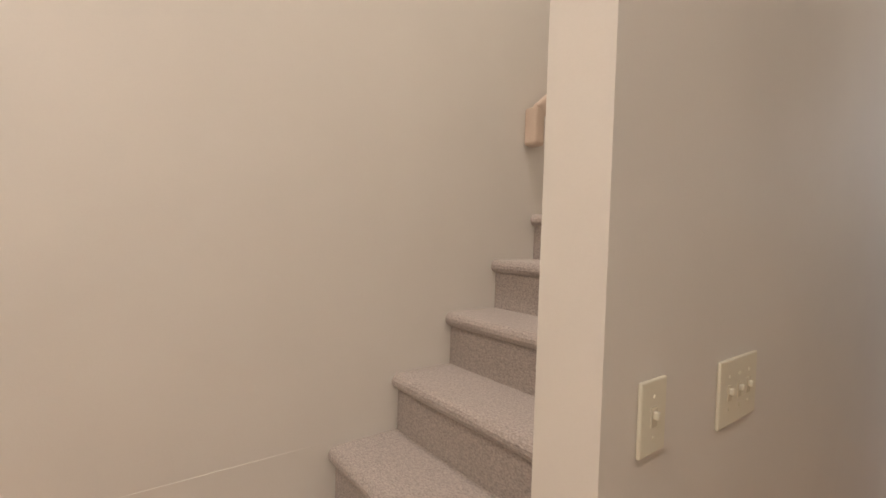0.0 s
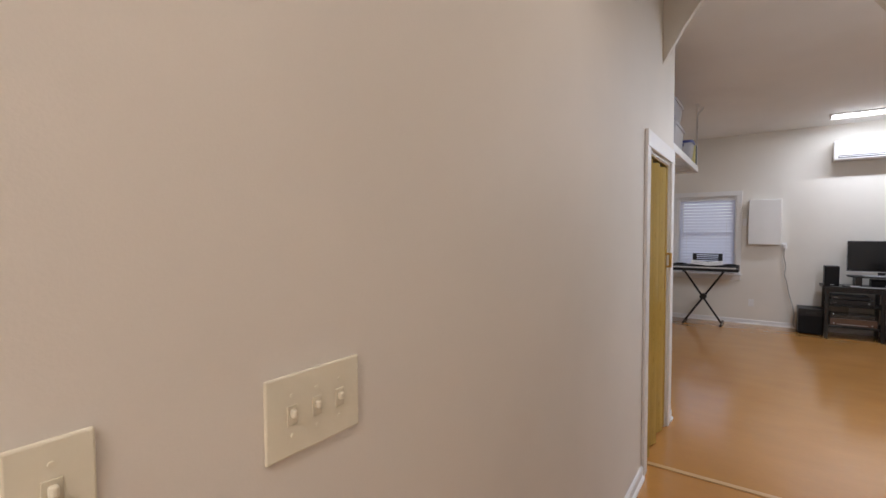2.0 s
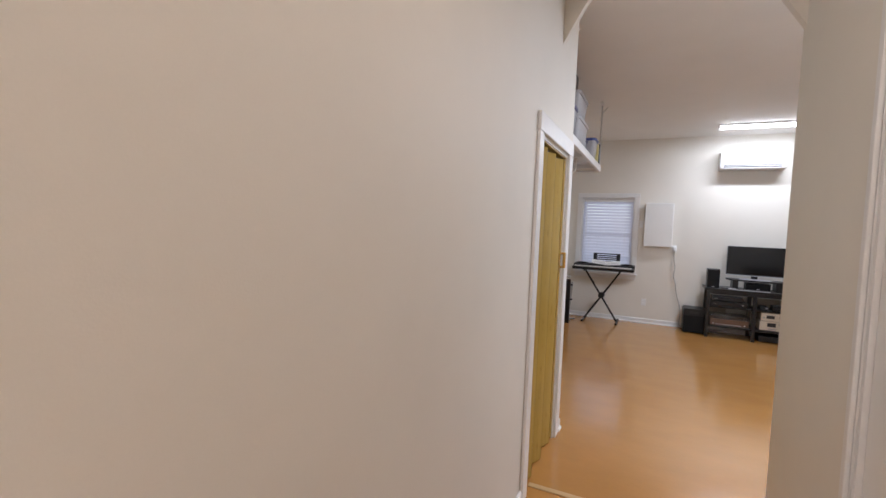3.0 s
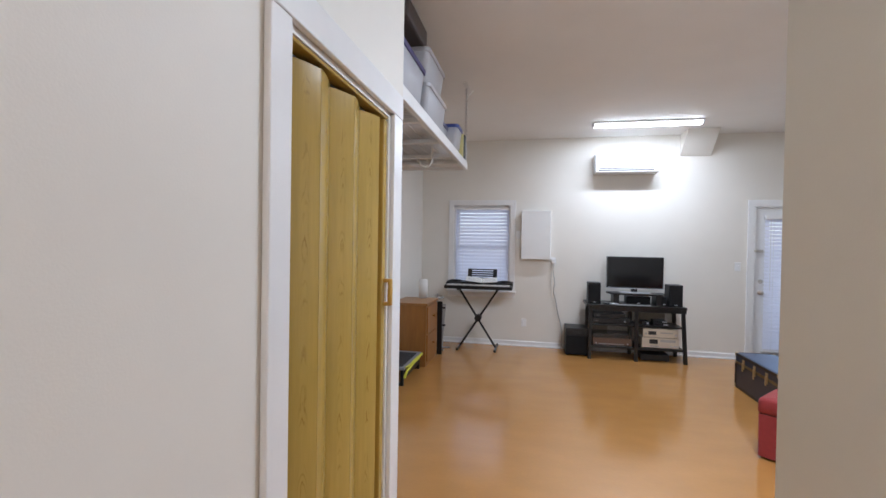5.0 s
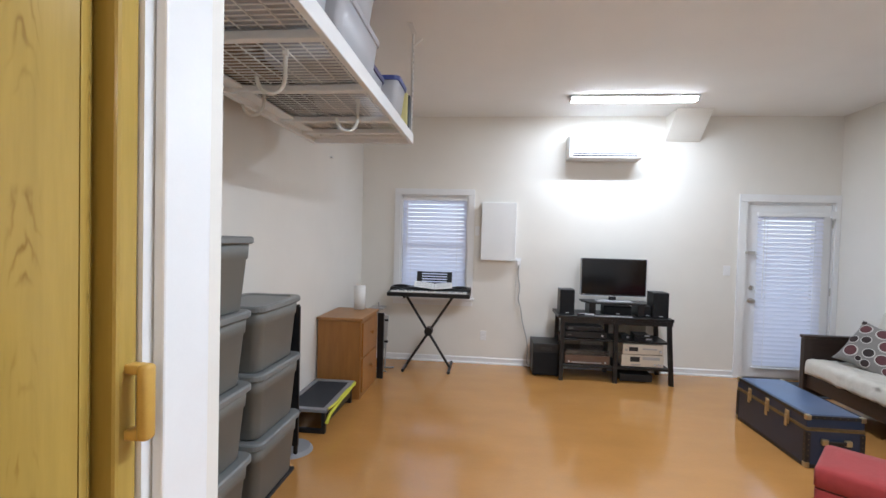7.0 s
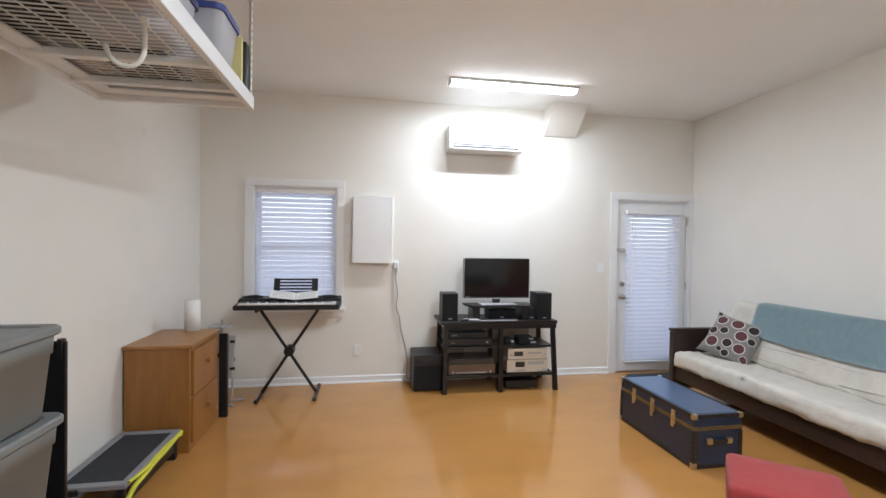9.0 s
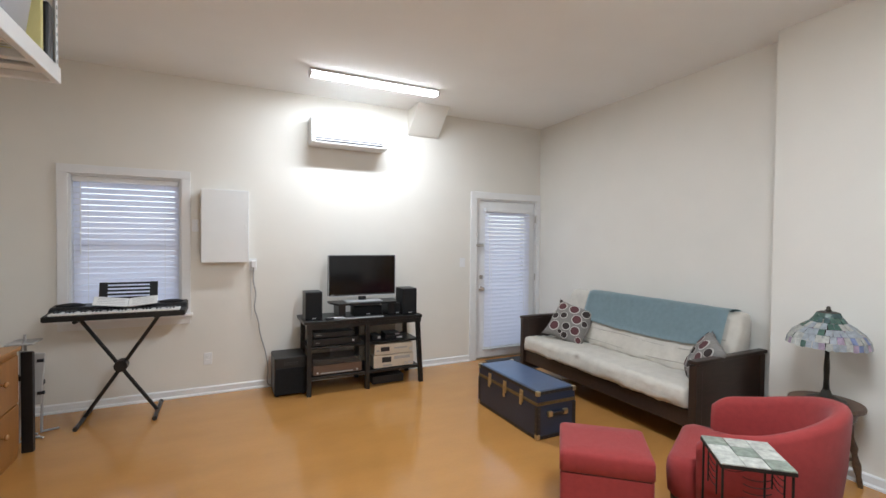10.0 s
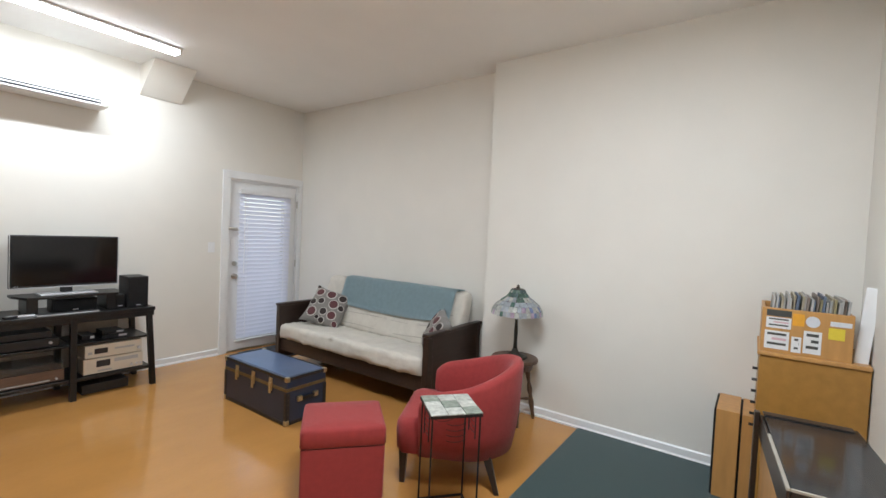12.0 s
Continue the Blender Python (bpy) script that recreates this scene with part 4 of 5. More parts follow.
part("panel", boxm(-0.02, 0.10, -0.15, -0.13, 0.10, 1.05, bevel=0.004), BLACKP, fs)


# ---- storage totes ----
TOTE = material("grey_tote", (0.168, 0.168, 0.155), 0.48, vary=0.05, scale=4, bump=0.08, bump_scale=300)
LID = material("grey_tote_lid", (0.20, 0.205, 0.20), 0.45, vary=0.05, scale=4, bump=0.08, bump_scale=300)


def rounded(w, d, r, n=6):
    out = []
    for cx, cy, a0 in ((w - r, d - r, 0), (-w + r, d - r, 90), (-w + r, -d + r, 180), (w - r, -d + r, 270)):
        for k in range(n):
            a = radians(a0 + 90 * k / (n - 1))
            out.append((cx + r * math.cos(a), cy + r * math.sin(a)))
    return out


def loft(bm, rings, cap0=True, cap1=True):
    """Skin over rings of equal length, each a list of points."""
    vs = [[bm.verts.new(p) for p in ring] for ring in rings]
    n = len(vs[0])
    for a, b in zip(vs, vs[1:]):
        for i in range(n):
            bm.faces.new((a[i], a[(i + 1) % n], b[(i + 1) % n], b[i]))
    if cap0:
        bm.faces.new(vs[0][::-1])
    if cap1:
        bm.faces.new(vs[-1])
    return bm


def ring(w, d, r, z):
    return [(x, y, z) for x, y in rounded(w, d, r)]


def tote(h):
    t = thing("storage_tote", "grey lidded plastic storage tote in a stack", "storage tote", (0, 0, 0), group="stacked storage totes")
    W, D = 0.175, 0.258
    part("bin", loft(bmesh.new(), [ring(W - 0.035, D - 0.035, 0.05, 0.0), ring(W - 0.03, D - 0.03, 0.05, 0.01), ring(W - 0.012, D - 0.012, 0.05, h - 0.115),
         ring(W - 0.006, D - 0.006, 0.05, h - 0.110), ring(W - 0.002, D - 0.002, 0.05, h - 0.022)]), TOTE, t, "", True)
    part("lid", loft(bmesh.new(), [ring(W + 0.010, D + 0.010, 0.06, h - 0.036), ring(W + 0.016, D + 0.016, 0.06, h - 0.030), ring(W + 0.016, D + 0.016, 0.06, h - 0.008),
         ring(W + 0.008, D + 0.008, 0.055, h), ring(W - 0.030, D - 0.030, 0.05, h), ring(W - 0.036, D - 0.036, 0.05, h - 0.008)]), LID, t)
    for s in (-1, 1):
        part("handle", boxm(-0.07, 0.07, s * (D + 0.012) - 0.012, s * (D + 0.012) + 0.012, h - 0.030, h - 0.006, bevel=0.005), LID, t)
    return t


th = 0.374
first = tote(th)
zs = [(-0.200, -2.965, i) for i in range(3)] + [(-0.195, -3.565, i) for i in range(4)]
first.matrix_world = pose(zs[0][0], zs[0][1], 0.02)
base = thing("pallet", "low dark board under the totes", "board", (-0.215, -3.28, 0))
part("board", boxm(-0.16, 0.17, -0.56, 0.56, 0.0, 0.02, bevel=0.003), DARKGAP, base)
for x, y, i in zs[1:]:
    copy_thing(first, pose(x + random.uniform(-0.008, 0.008), y + random.uniform(-0.01, 0.01), 0.02 + i * th, 0, 0, random.uniform(-1.2, 1.2)))


# ---- overhead rack ----
RACKW = material("white_steel", (0.78, 0.78, 0.77), 0.4, vary=0.03)
RX0, RX1, RY0, RY1, RZ = -0.20, 0.585, -4.46, -2.14, 2.236
rk = thing("ceiling_rack", "white steel wire storage rack hung from the ceiling", "storage rack", (0, 0, 0))
for y0, y1 in ((RY1 - 0.035, RY1), (RY0, RY0 + 0.035)):
    part("end_beam", boxm(RX0, RX1, y0, y1, RZ, RZ + 0.075, bevel=0.004), RACKW, rk)
for x0, x1 in ((RX0, RX0 + 0.03), (RX1 - 0.03, RX1)):
    part("side_beam", boxm(x0, x1, RY0 + 0.035, RY1 - 0.035, RZ, RZ + 0.075, bevel=0.004), RACKW, rk)
part("end_flange", boxm(RX0 + 0.03, RX1 - 0.03, RY1 - 0.115, RY1 - 0.036, RZ + 0.030, RZ + 0.044, bevel=0.003), RACKW, rk)
part("side_flange", boxm(RX0 + 0.031, RX0 + 0.115, RY0 + 0.035, RY1 - 0.117, RZ + 0.030, RZ + 0.044, bevel=0.003), RACKW, rk)
for y in (-2.40, -2.72, -3.30, -3.88):
    part("cross_beam", boxm(RX0 + 0.03, RX1 - 0.03, y - 0.02, y + 0.02, RZ + 0.012, RZ + 0.045, bevel=0.004), RACKW, rk)
wire_long = mesh_of("deck_wire", tubem((0, RY0 + 0.03, 0), (0, RY1 - 0.03, 0), 0.0035, seg=6), RACKW)
wire_cross = mesh_of("deck_wire", tubem((RX0 + 0.02, 0, 0), (RX1 - 0.02, 0, 0), 0.0035, seg=6), RACKW)
for i in range(8):
    w = new("deck_wire", wire_long)
    w.parent, w.location = rk, (RX0 + 0.085 + i * 0.088, 0, RZ + 0.051)
n = 64
for i in range(n):
    w = new("deck_wire", wire_cross)
    w.parent, w.location = rk, (0, RY0 + 0.06 + i * (RY1 - RY0 - 0.12) / (n - 1), RZ + 0.058)
for x, y in ((RX1 - 0.012, RY1 - 0.015), (RX1 - 0.012, RY0 + 0.02), (RX0 + 0.012, RY1 - 0.015), (RX0 + 0.012, RY0 + 0.02)):
    top = Z0 - y * (Z1 - Z0) / 5.72
    bm = boxm(x - 0.0015, x + 0.0015, y - 0.016, y + 0.016, RZ + 0.02, top)
    box(bm, x - 0.018, x - 0.0015, y + 0.013, y + 0.016, RZ + 0.02, top)
    post = part("post", bm, RACKW, rk)
    hole = mesh_of("slot", boxm(0.0016, 0.0022, -0.004, 0.004, -0.009, 0.009), DARKGAP)
    for k in range(16):
        h = new("slot", hole)
        h.parent, h.location = post, (x, y, RZ + 0.10 + k * 0.042)
    part("ceiling_bracket", boxm(x - 0.02, x + 0.02, y - 0.16, y + 0.02, top - 0.006, top - 0.0005, bevel=0.001), RACKW, rk)
    if x > 0:
        part("brace", tubem((x, y, top - 0.10), (x + 0.05, y + 0.1, top - 0.004), 0.006, seg=6), RACKW, rk)
HOOK = material("hook_vinyl", (0.74, 0.72, 0.66), 0.5)
for x, y in ((0.43, -3.05), (-0.08, -3.12), (0.32, -3.7)):
    t = thing("utility_hook", "white vinyl-coated hook hanging under the rack", "hook", (x, y, RZ + (0.05 if x > 0 else 0.12)), -78)
    cable("hook", [(0, 0, 0.0), (0, 0, -0.06), (0, 0.0, -0.13), (0.0, -0.03, -0.175), (0, -0.08, -0.175), (0, -0.11, -0.14), (0, -0.115, -0.11)], 0.009, HOOK, t)
    part("mount", boxm(-0.012, 0.012, -0.012, 0.012, -0.02, 0.006, bevel=0.003), HOOK, t)

CLEAR = material("frosted_clear_plastic", (0.72, 0.74, 0.80), 0.3, vary=0.04, alpha=0.62)
PURPLE = material("purple_lid", (0.055, 0.05, 0.16), 0.4)
BLUEL = material("blue_lid", (0.05, 0.08, 0.30), 0.4)
STUFFIN = material("packed_contents", (0.42, 0.40, 0.40), 0.8, vary=0.55, scale=14)


def clear_bin(label, x, y, z, w, d, h, lid, lidname):
    t = thing("clear_bin", label, "storage bin", (x, y, z), group="bins on the rack")
    part("bin", loft(bmesh.new(), [ring(w - 0.03, d - 0.03, 0.03, 0), ring(w - 0.004, d - 0.004, 0.035, h - 0.03)], True, False), CLEAR, t, "", True)
    part("contents", loft(bmesh.new(), [ring(w - 0.045, d - 0.045, 0.03, 0.012), ring(w - 0.03, d - 0.03, 0.03, h * 0.72)]), STUFFIN, t)
    part("lid", loft(bmesh.new(), [ring(w + 0.006, d + 0.006, 0.04, h - 0.032), ring(w + 0.008, d + 0.008, 0.04, h - 0.006), ring(w - 0.01, d - 0.01, 0.035, h)]), lid, t, lidname)
    return t


RD = RZ + 0.063
clear_bin("frosted clear storage bin with a dark purple lid", 0.34, -3.34, RD, 0.20, 0.30, 0.30, CLEAR, "")
clear_bin("frosted clear storage bin with a dark purple lid", 0.30, -2.86, RD, 0.19, 0.155, 0.22, PURPLE, "dark purple lid")
clear_bin("frosted clear storage bin stacked on another", 0.33, -3.36, RD + 0.302, 0.20, 0.28, 0.24, CLEAR, "")
clear_bin("frosted clear storage bin with a dark purple lid", 0.34, -4.05, RD, 0.20, 0.30, 0.32, PURPLE, "dark purple lid")
tagged(part("dark_case", boxm(0.14, 0.50, -4.05, -3.55, RD + 0.545, RD + 0.68, bevel=0.02), material("brown_case", (0.06, 0.045, 0.04), 0.6)), "dark brown case on top of the stacked bins", "case")
clear_bin("small clear file bin with a blue lid", 0.44, -2.52, RD, 0.13, 0.14, 0.27, BLUEL, "blue lid")
t = thing("file_folder", "pale yellow folder standing on the rack", "folder", (0.46, -2.33, RD))
part("cover", boxm(-0.09, 0.11, -0.015, 0.015, 0, 0.255, bevel=0.003), material("manila", (0.68, 0.62, 0.28), 0.7), t)
part("paper", boxm(-0.085, 0.095, -0.010, 0.010, 0.245, 0.262), PAPER, t)
t = thing("binder", "black ring binder standing on the rack", "binder", (0.47, -2.255, RD))
part("cover", boxm(-0.10, 0.11, -0.032, 0.032, 0, 0.26, bevel=0.010), BLACKP, t)
BROWNC = material("brown_card", (0.26, 0.19, 0.13), 0.85, vary=0.1)
PALEC = material("pale_packing_card", (0.58, 0.52, 0.44), 0.8, vary=0.12, scale=12)
DKBAG = material("dark_bag_cloth", (0.020, 0.017, 0.016), 0.8, vary=0.3, scale=30, bump=0.4, bump_scale=300)
for nm, label, cat, x0, x1, y0, y1, h, m in (
        ("flat_box", "pale flat cardboard box lying on the rack", "box", -0.165, 0.02, -2.70, -2.20, 0.11, PALEC),
        ("laptop_bag", "black padded bag lying flat on the rack", "bag", 0.035, 0.30, -2.70, -2.22, 0.07, DKBAG),
        ("travel_bag", "dark brown travel bag lying on the rack", "bag", -0.165, 0.095, -3.28, -2.75, 0.20, DKBAG),
        ("cardboard_box", "brown cardboard box packed on the rack", "box", -0.165, 0.115, -3.85, -3.32, 0.25, BROWNC),
        ("bundle", "grey packed bundle lying on the rack", "bundle", -0.165, 0.115, -4.40, -3.90, 0.28, STUFFIN)):
    bm = boxm(x0, x1, y0, y1, RD, RD + h, bevel=0.028 if m is DKBAG else 0.006, seg=4)
    if m is DKBAG:
        for v in bm.verts:
            v.co.z += max(0.0, v.co.z - RD) * 0.25 * noise.noise(v.co * 6.0)
    tagged(part(nm, bm, m, None, "", m is DKBAG), label, cat)
cable_hook = thing("wall_hook", "small white hook on the wall", "hook", (XW, -1.15, 2.30))
part("hook", boxm(0.0, 0.025, -0.02, 0.02, 0, 0.012, bevel=0.003), RACKW, cable_hook)


# ---- futon sofa ----
DKWOOD = material("espresso_wood", (0.032, 0.018, 0.013), 0.38, vary=0.25, scale=8, stretch=(1, 6, 6))
CANVAS = material("cream_canvas", (0.57, 0.53, 0.465), 0.9, vary=0.07, scale=9, bump=0.8, bump_scale=28, sheen=0.2)
BLANKET = material("blue_fleece", (0.34, 0.46, 0.50), 0.95, vary=0.06, scale=25, bump=0.2, bump_scale=260, sheen=0.4)
SY0, SY1 = -2.86, -0.82
so = thing("futon_sofa", "dark wooden futon sofa with a cream mattress", "sofa", (0, 0, 0))
for y0, y1 in ((SY0, SY0 + 0.045), (SY1 - 0.045, SY1)):
    arm = part("arm", boxm(4.24, 5.06, y0, y1, 0.10, 0.660, bevel=0.004), DKWOOD, so)
    part("arm_top", boxm(4.22, 5.085, y0 - 0.010, y1 + 0.010, 0.660, 0.688, bevel=0.006), DKWOOD, arm)
    part("leg", boxm(4.23, 4.30, y0 - 0.006, y1 + 0.006, 0.0, 0.655, bevel=0.004), DKWOOD, arm)
    part("leg", boxm(4.99, 5.06, y0 - 0.006, y1 + 0.006, 0.0, 0.655, bevel=0.004), DKWOOD, arm)
part("front_rail", boxm(4.26, 4.29, SY0 + 0.045, SY1 - 0.045, 0.185, 0.315, bevel=0.004), DKWOOD, so)
part("back_rail", boxm(4.95, 4.98, SY0 + 0.045, SY1 - 0.045, 0.185, 0.30, bevel=0.004), DKWOOD, so)
slat_me = mesh_of("slat", boxm(4.29, 4.86, -0.03, 0.03, 0.285, 0.305, bevel=0.003), DKWOOD)
for i in range(11):
    s = new("slat", slat_me)
    s.parent, s.location = so, (0, SY0 + 0.16 + i * 0.172, 0)


def lump(p, q, amp, scale=6.0, seed=0.0):
    return noise.noise(Vector((p * scale, q * scale, seed))) * amp


def pad(name, outline, y0, y1, mat, parent, label="", nseg=70, amp=0.014, inset=0.05, seed=0.0):
    """A soft pad: an outline in x and z carried along y, its ends drawn in, with folds."""
    bm = bmesh.new()
    cx = sum(p[0] for p in outline) / len(outline)
    cz = sum(p[1] for p in outline) / len(outline)
    rings = []
    for j in range(nseg + 1):
        v = j / nseg
        y = y0 + v * (y1 - y0)
        e = min(v, 1 - v) * (y1 - y0) / inset
        f = 1.0 if e >= 1 else 0.72 + 0.28 * math.sqrt(max(0, 1 - (1 - e) ** 2))
        rg = []
        for k, (x, z) in enumerate(outline):
            d = lump(y, k * 0.23, amp, 5.0, seed) + lump(y * 3, k * 0.4, amp * 0.6, 5.0, seed + 9) + lump(y * 1.5, k * 1.6, amp * 0.45, 5.0, seed + 21)
            rg.append((cx + (x - cx) * f + d, y, cz + (z - cz) * f + d))
        rings.append(rg)
    loft(bm, rings)
    ob = part(name, bm, mat, parent, label, True)
    return ob


def round_outline(pts, r, n=4):
    """Round the corners of a polygon."""
    out = []
    m = len(pts)
    for i in range(m):
        a, b, c = (Vector(pts[(i + k) % m]) for k in (-1, 0, 1))
        u, w = (a - b).normalized(), (c - b).normalized()
        p, q = b + u * r, b + w * r
        for k in range(n + 1):
            s = k / n
            out.append(tuple((p * (1 - s) + b * s) * (1 - s) + (b * (1 - s) + q * s) * s))
    return out


def split(outline, n=1):
    out = []
    m = len(outline)
    for i in range(m):
        a, b = Vector(outline[i]), Vector(outline[(i + 1) % m])
        k = max(1, int((b - a).length / 0.05))
        for j in range(k):
            out.append(tuple(a + (b - a) * j / k))
    return out


seat_o = split(round_outline([(4.205, 0.325), (4.215, 0.475), (4.80, 0.440), (4.84, 0.31)], 0.055))
back_o = split(round_outline([(4.70, 0.435), (4.89, 0.970), (5.035, 0.950), (4.93, 0.40)], 0.060))
pad("seat_mattress", seat_o, SY0 + 0.055, SY1 - 0.055, CANVAS, so, "cream canvas", nseg=110, amp=0.013, seed=1.0)
pad("back_mattress", back_o, SY0 + 0.06, SY1 - 0.06, CANVAS, so, "cream canvas", nseg=110, amp=0.015, seed=4.0)
# creases laid on as thin cords, the shade of the folds in their darker colour
for k in range(4):
    f = (k + 0.6) / 4.6
    x, z = 4.70 + 0.2 * f - 0.004, 0.44 + 0.54 * f
    if z < 0.78:
        cable("crease", [(x - 0.002, SY0 + 0.15 + j * 0.25, z + 0.010 * math.sin(j * 1.7 + k) - 0.02 * math.sin(math.pi * j / 7)) for j in range(8)], 0.004, material("crease_shade", (0.42, 0.38, 0.33), 0.95), so)

# blanket hung over the back
bl = bmesh.new()
rows = []
prof = [(4.792, 0.690), (4.815, 0.735), (4.835, 0.79), (4.855, 0.84), (4.878, 0.90), (4.893, 0.955), (4.915, 0.992), (4.965, 1.002), (5.02, 0.992), (5.044, 0.95), (5.043, 0.90)]
ny = 40
for j in range(ny + 1):
    v = j / ny
    y = -2.69 + v * 1.50
    rg = []
    for k, (x, z) in enumerate(prof):
        sag = -0.025 * math.sin(math.pi * v) * (1 - k / 5) if k < 5 else 0
        w = lump(y, k * 0.3, 0.006, 7.0, 3.0)
        x2 = x - 0.034 + w + sag * 0.36 if k < 7 else x - 0.012 if k < 8 else x + 0.004
        rg.append(bl.verts.new((min(x2, 5.088), y, z - max(0.0, z - 0.90) * 0.15 + sag - 0.002 + w)))
    rows.append(rg)
for a, b in zip(rows, rows[1:]):
    for k in range(len(prof) - 1):
        bl.faces.new((a[k], a[k + 1], b[k + 1], b[k]))
bmesh.ops.solidify(bl, geom=list(bl.faces), thickness=0.008)
tagged(part("blanket", bl, BLANKET, None, "", True), "blue fleece blanket draped over the sofa back", "blanket")


def spotted(name):
    """Grey cloth with rings of brown dots in three sizes."""
    m = material(name, (0.21, 0.195, 0.18), 0.9, vary=0.08, scale=40, bump=0.3, bump_scale=300, sheen=0.2)
    return m


CUSH = spotted("dotted_cushion_cloth")
DOT1 = material("dot_maroon", (0.10, 0.035, 0.038), 0.9, vary=0.15, scale=40)
DOT2 = material("dot_dark_brown", (0.030, 0.020, 0.018), 0.9, vary=0.2, scale=40)
RINGC = material("dot_ring", (0.52, 0.49, 0.45), 0.9, vary=0.05)


def cushion(label, m, s=0.225):
    t = thing("throw_pillow", label, "pillow", group="dotted pillows")
    t.matrix_world = m
    def height(u, v):
        return 0.078 * (max(0.0, (1 - abs(u) ** 2.6) * (1 - abs(v) ** 2.6))) ** 0.5
    def place(u, v, side, lift=0.0):
        pinch = 1 - 0.05 * (abs(u) * abs(v)) ** 0.5 + 0.07 * (abs(u * v)) ** 3
        k = 1 - 0.06 * (1 - u * u) * abs(v) ** 4
        k2 = 1 - 0.06 * (1 - v * v) * abs(u) ** 4
        return (u * s * k2 * pinch, v * s * k * pinch, side * (height(u, v) + 0.004 + lift))
    bm = bmesh.new()
    n = 18
    for side in (1, -1):
        g = [[bm.verts.new(place(2 * i / n - 1, 2 * j / n - 1, side)) for j in range(n + 1)] for i in range(n + 1)]
        for i in range(n):
            for j in range(n):
                bm.faces.new((g[i][j], g[i + 1][j], g[i + 1][j + 1], g[i][j + 1]))
    bmesh.ops.remove_doubles(bm, verts=bm.verts, dist=0.009)
    part("cover", bm, CUSH, t, "", True)
    dots = [(-0.62, 0.58, 0.20, 0), (0.0, 0.62, 0.22, 0), (0.62, 0.60, 0.19, 1), (-0.32, 0.12, 0.15, 1), (0.34, 0.14, 0.21, 0), (-0.72, -0.02, 0.16, 1),
            (0.76, 0.08, 0.14, 1), (-0.55, -0.52, 0.22, 0), (0.02, -0.36, 0.17, 1), (0.50, -0.42, 0.20, 0), (0.10, -0.80, 0.14, 1), (0.80, -0.76, 0.13, 0), (-0.86, 0.86, 0.10, 1), (-0.16, -0.72, 0.10, 1)]
    for u, v, r, c in dots:
        for side in (1, -1):
            for rr, mt, lift, nm in ((r * 1.22, RINGC, 0.0035, "ring"), (r, DOT2 if c else DOT1, 0.006, "dot")):
                bm = bmesh.new()
                ctr = bm.verts.new(place(u, v, side, lift))
                inner, outer = [], []
                for k in range(18):
                    a = 2 * math.pi * k / 18
                    uu, vv = max(-0.97, min(0.97, u + rr * math.cos(a))), max(-0.97, min(0.97, v + rr * math.sin(a)))
                    inner.append(bm.verts.new(place((u + uu) / 2, (v + vv) / 2, side, lift)))
                    outer.append(bm.verts.new(place(uu, vv, side, lift)))
                for k in range(18):
                    q = (k + 1) % 18
                    bm.faces.new((ctr, inner[k], inner[q]))
                    bm.faces.new((inner[k], outer[k], outer[q], inner[q]))
                part(nm, bm, mt, t, "", True)
    return t


def leaning(at, face, spin):
    """A pose whose z axis looks along face."""
    q = Vector(face).to_track_quat("Z", "Y").to_matrix().to_4x4()
    return Matrix.Translation(at) @ q @ pose(0, 0, 0, 0, 0, spin)


cushion("grey pillow with maroon and brown dots on the sofa", leaning((4.64, -1.15, 0.632), (-0.66, -0.48, 0.58), -18), 0.225)
cushion("grey pillow with maroon and brown dots on the sofa", leaning((4.61, -2.67, 0.60), (-0.70, 0.55, 0.42), -14), 0.195)


# ---- trunk ----
NAVY = material("navy_trunk", (0.013, 0.026, 0.055), 0.32, vary=0.2, scale=8, bump=0.15, bump_scale=220, coat=0.15)
NAVYT = material("navy_trunk_top", (0.040, 0.075, 0.16), 0.30, vary=0.15, scale=6, bump=0.12, bump_scale=220, coat=0.2)
BRASS = material("worn_brass", (0.56, 0.47, 0.29), 0.33, metal=0.95, vary=0.12, scale=20)
BLKVINYL = material("black_edging", (0.016, 0.014, 0.014), 0.4, vary=0.2)
tk = thing("trunk", "navy blue footlocker trunk with brass fittings", "trunk", (3.594, -1.735, 0))
tw, tl, tz = 0.186, 0.432, 0.372
part("body", boxm(-tw, tw, -tl, tl, 0.006, 0.275, bevel=0.006), NAVY, tk)
lidp = part("lid", boxm(-tw, tw, -tl, tl, 0.279, tz - 0.003, bevel=0.008), NAVY, tk)
part("lid_panel", boxm(-tw + 0.02, tw - 0.02, -tl + 0.02, tl - 0.02, tz - 0.006, tz, bevel=0.003), NAVYT, lidp, "blue vinyl top")
band = bmesh.new()
for z0, z1 in ((0.262, 0.277), (0.281, 0.288)):
    for a in ((-tw - 0.003, -tw + 0.002, -tl, tl), (tw - 0.002, tw + 0.003, -tl, tl), (-tw, tw, -tl - 0.003, -tl + 0.002), (-tw, tw, tl - 0.002, tl + 0.003)):
        box(band, a[0], a[1], a[2], a[3], z0, z1, 0.001, 1)
part("brass_band", band, material("tarnished_brass", (0.26, 0.19, 0.09), 0.42, metal=0.9, vary=0.2, scale=20), tk)
for z0, z1 in ((0.004, 0.030), (tz - 0.026, tz - 0.001)):
    bm = bmesh.new()
    for a in ((-tw - 0.003, -tw + 0.001, -tl, tl), (tw - 0.001, tw + 0.003, -tl, tl), (-tw, tw, -tl - 0.003, -tl + 0.001), (-tw, tw, tl - 0.001, tl + 0.003)):
        box(bm, a[0], a[1], a[2], a[3], z0, z1, 0.001, 1)
    part("edging", bm, BLKVINYL, tk)
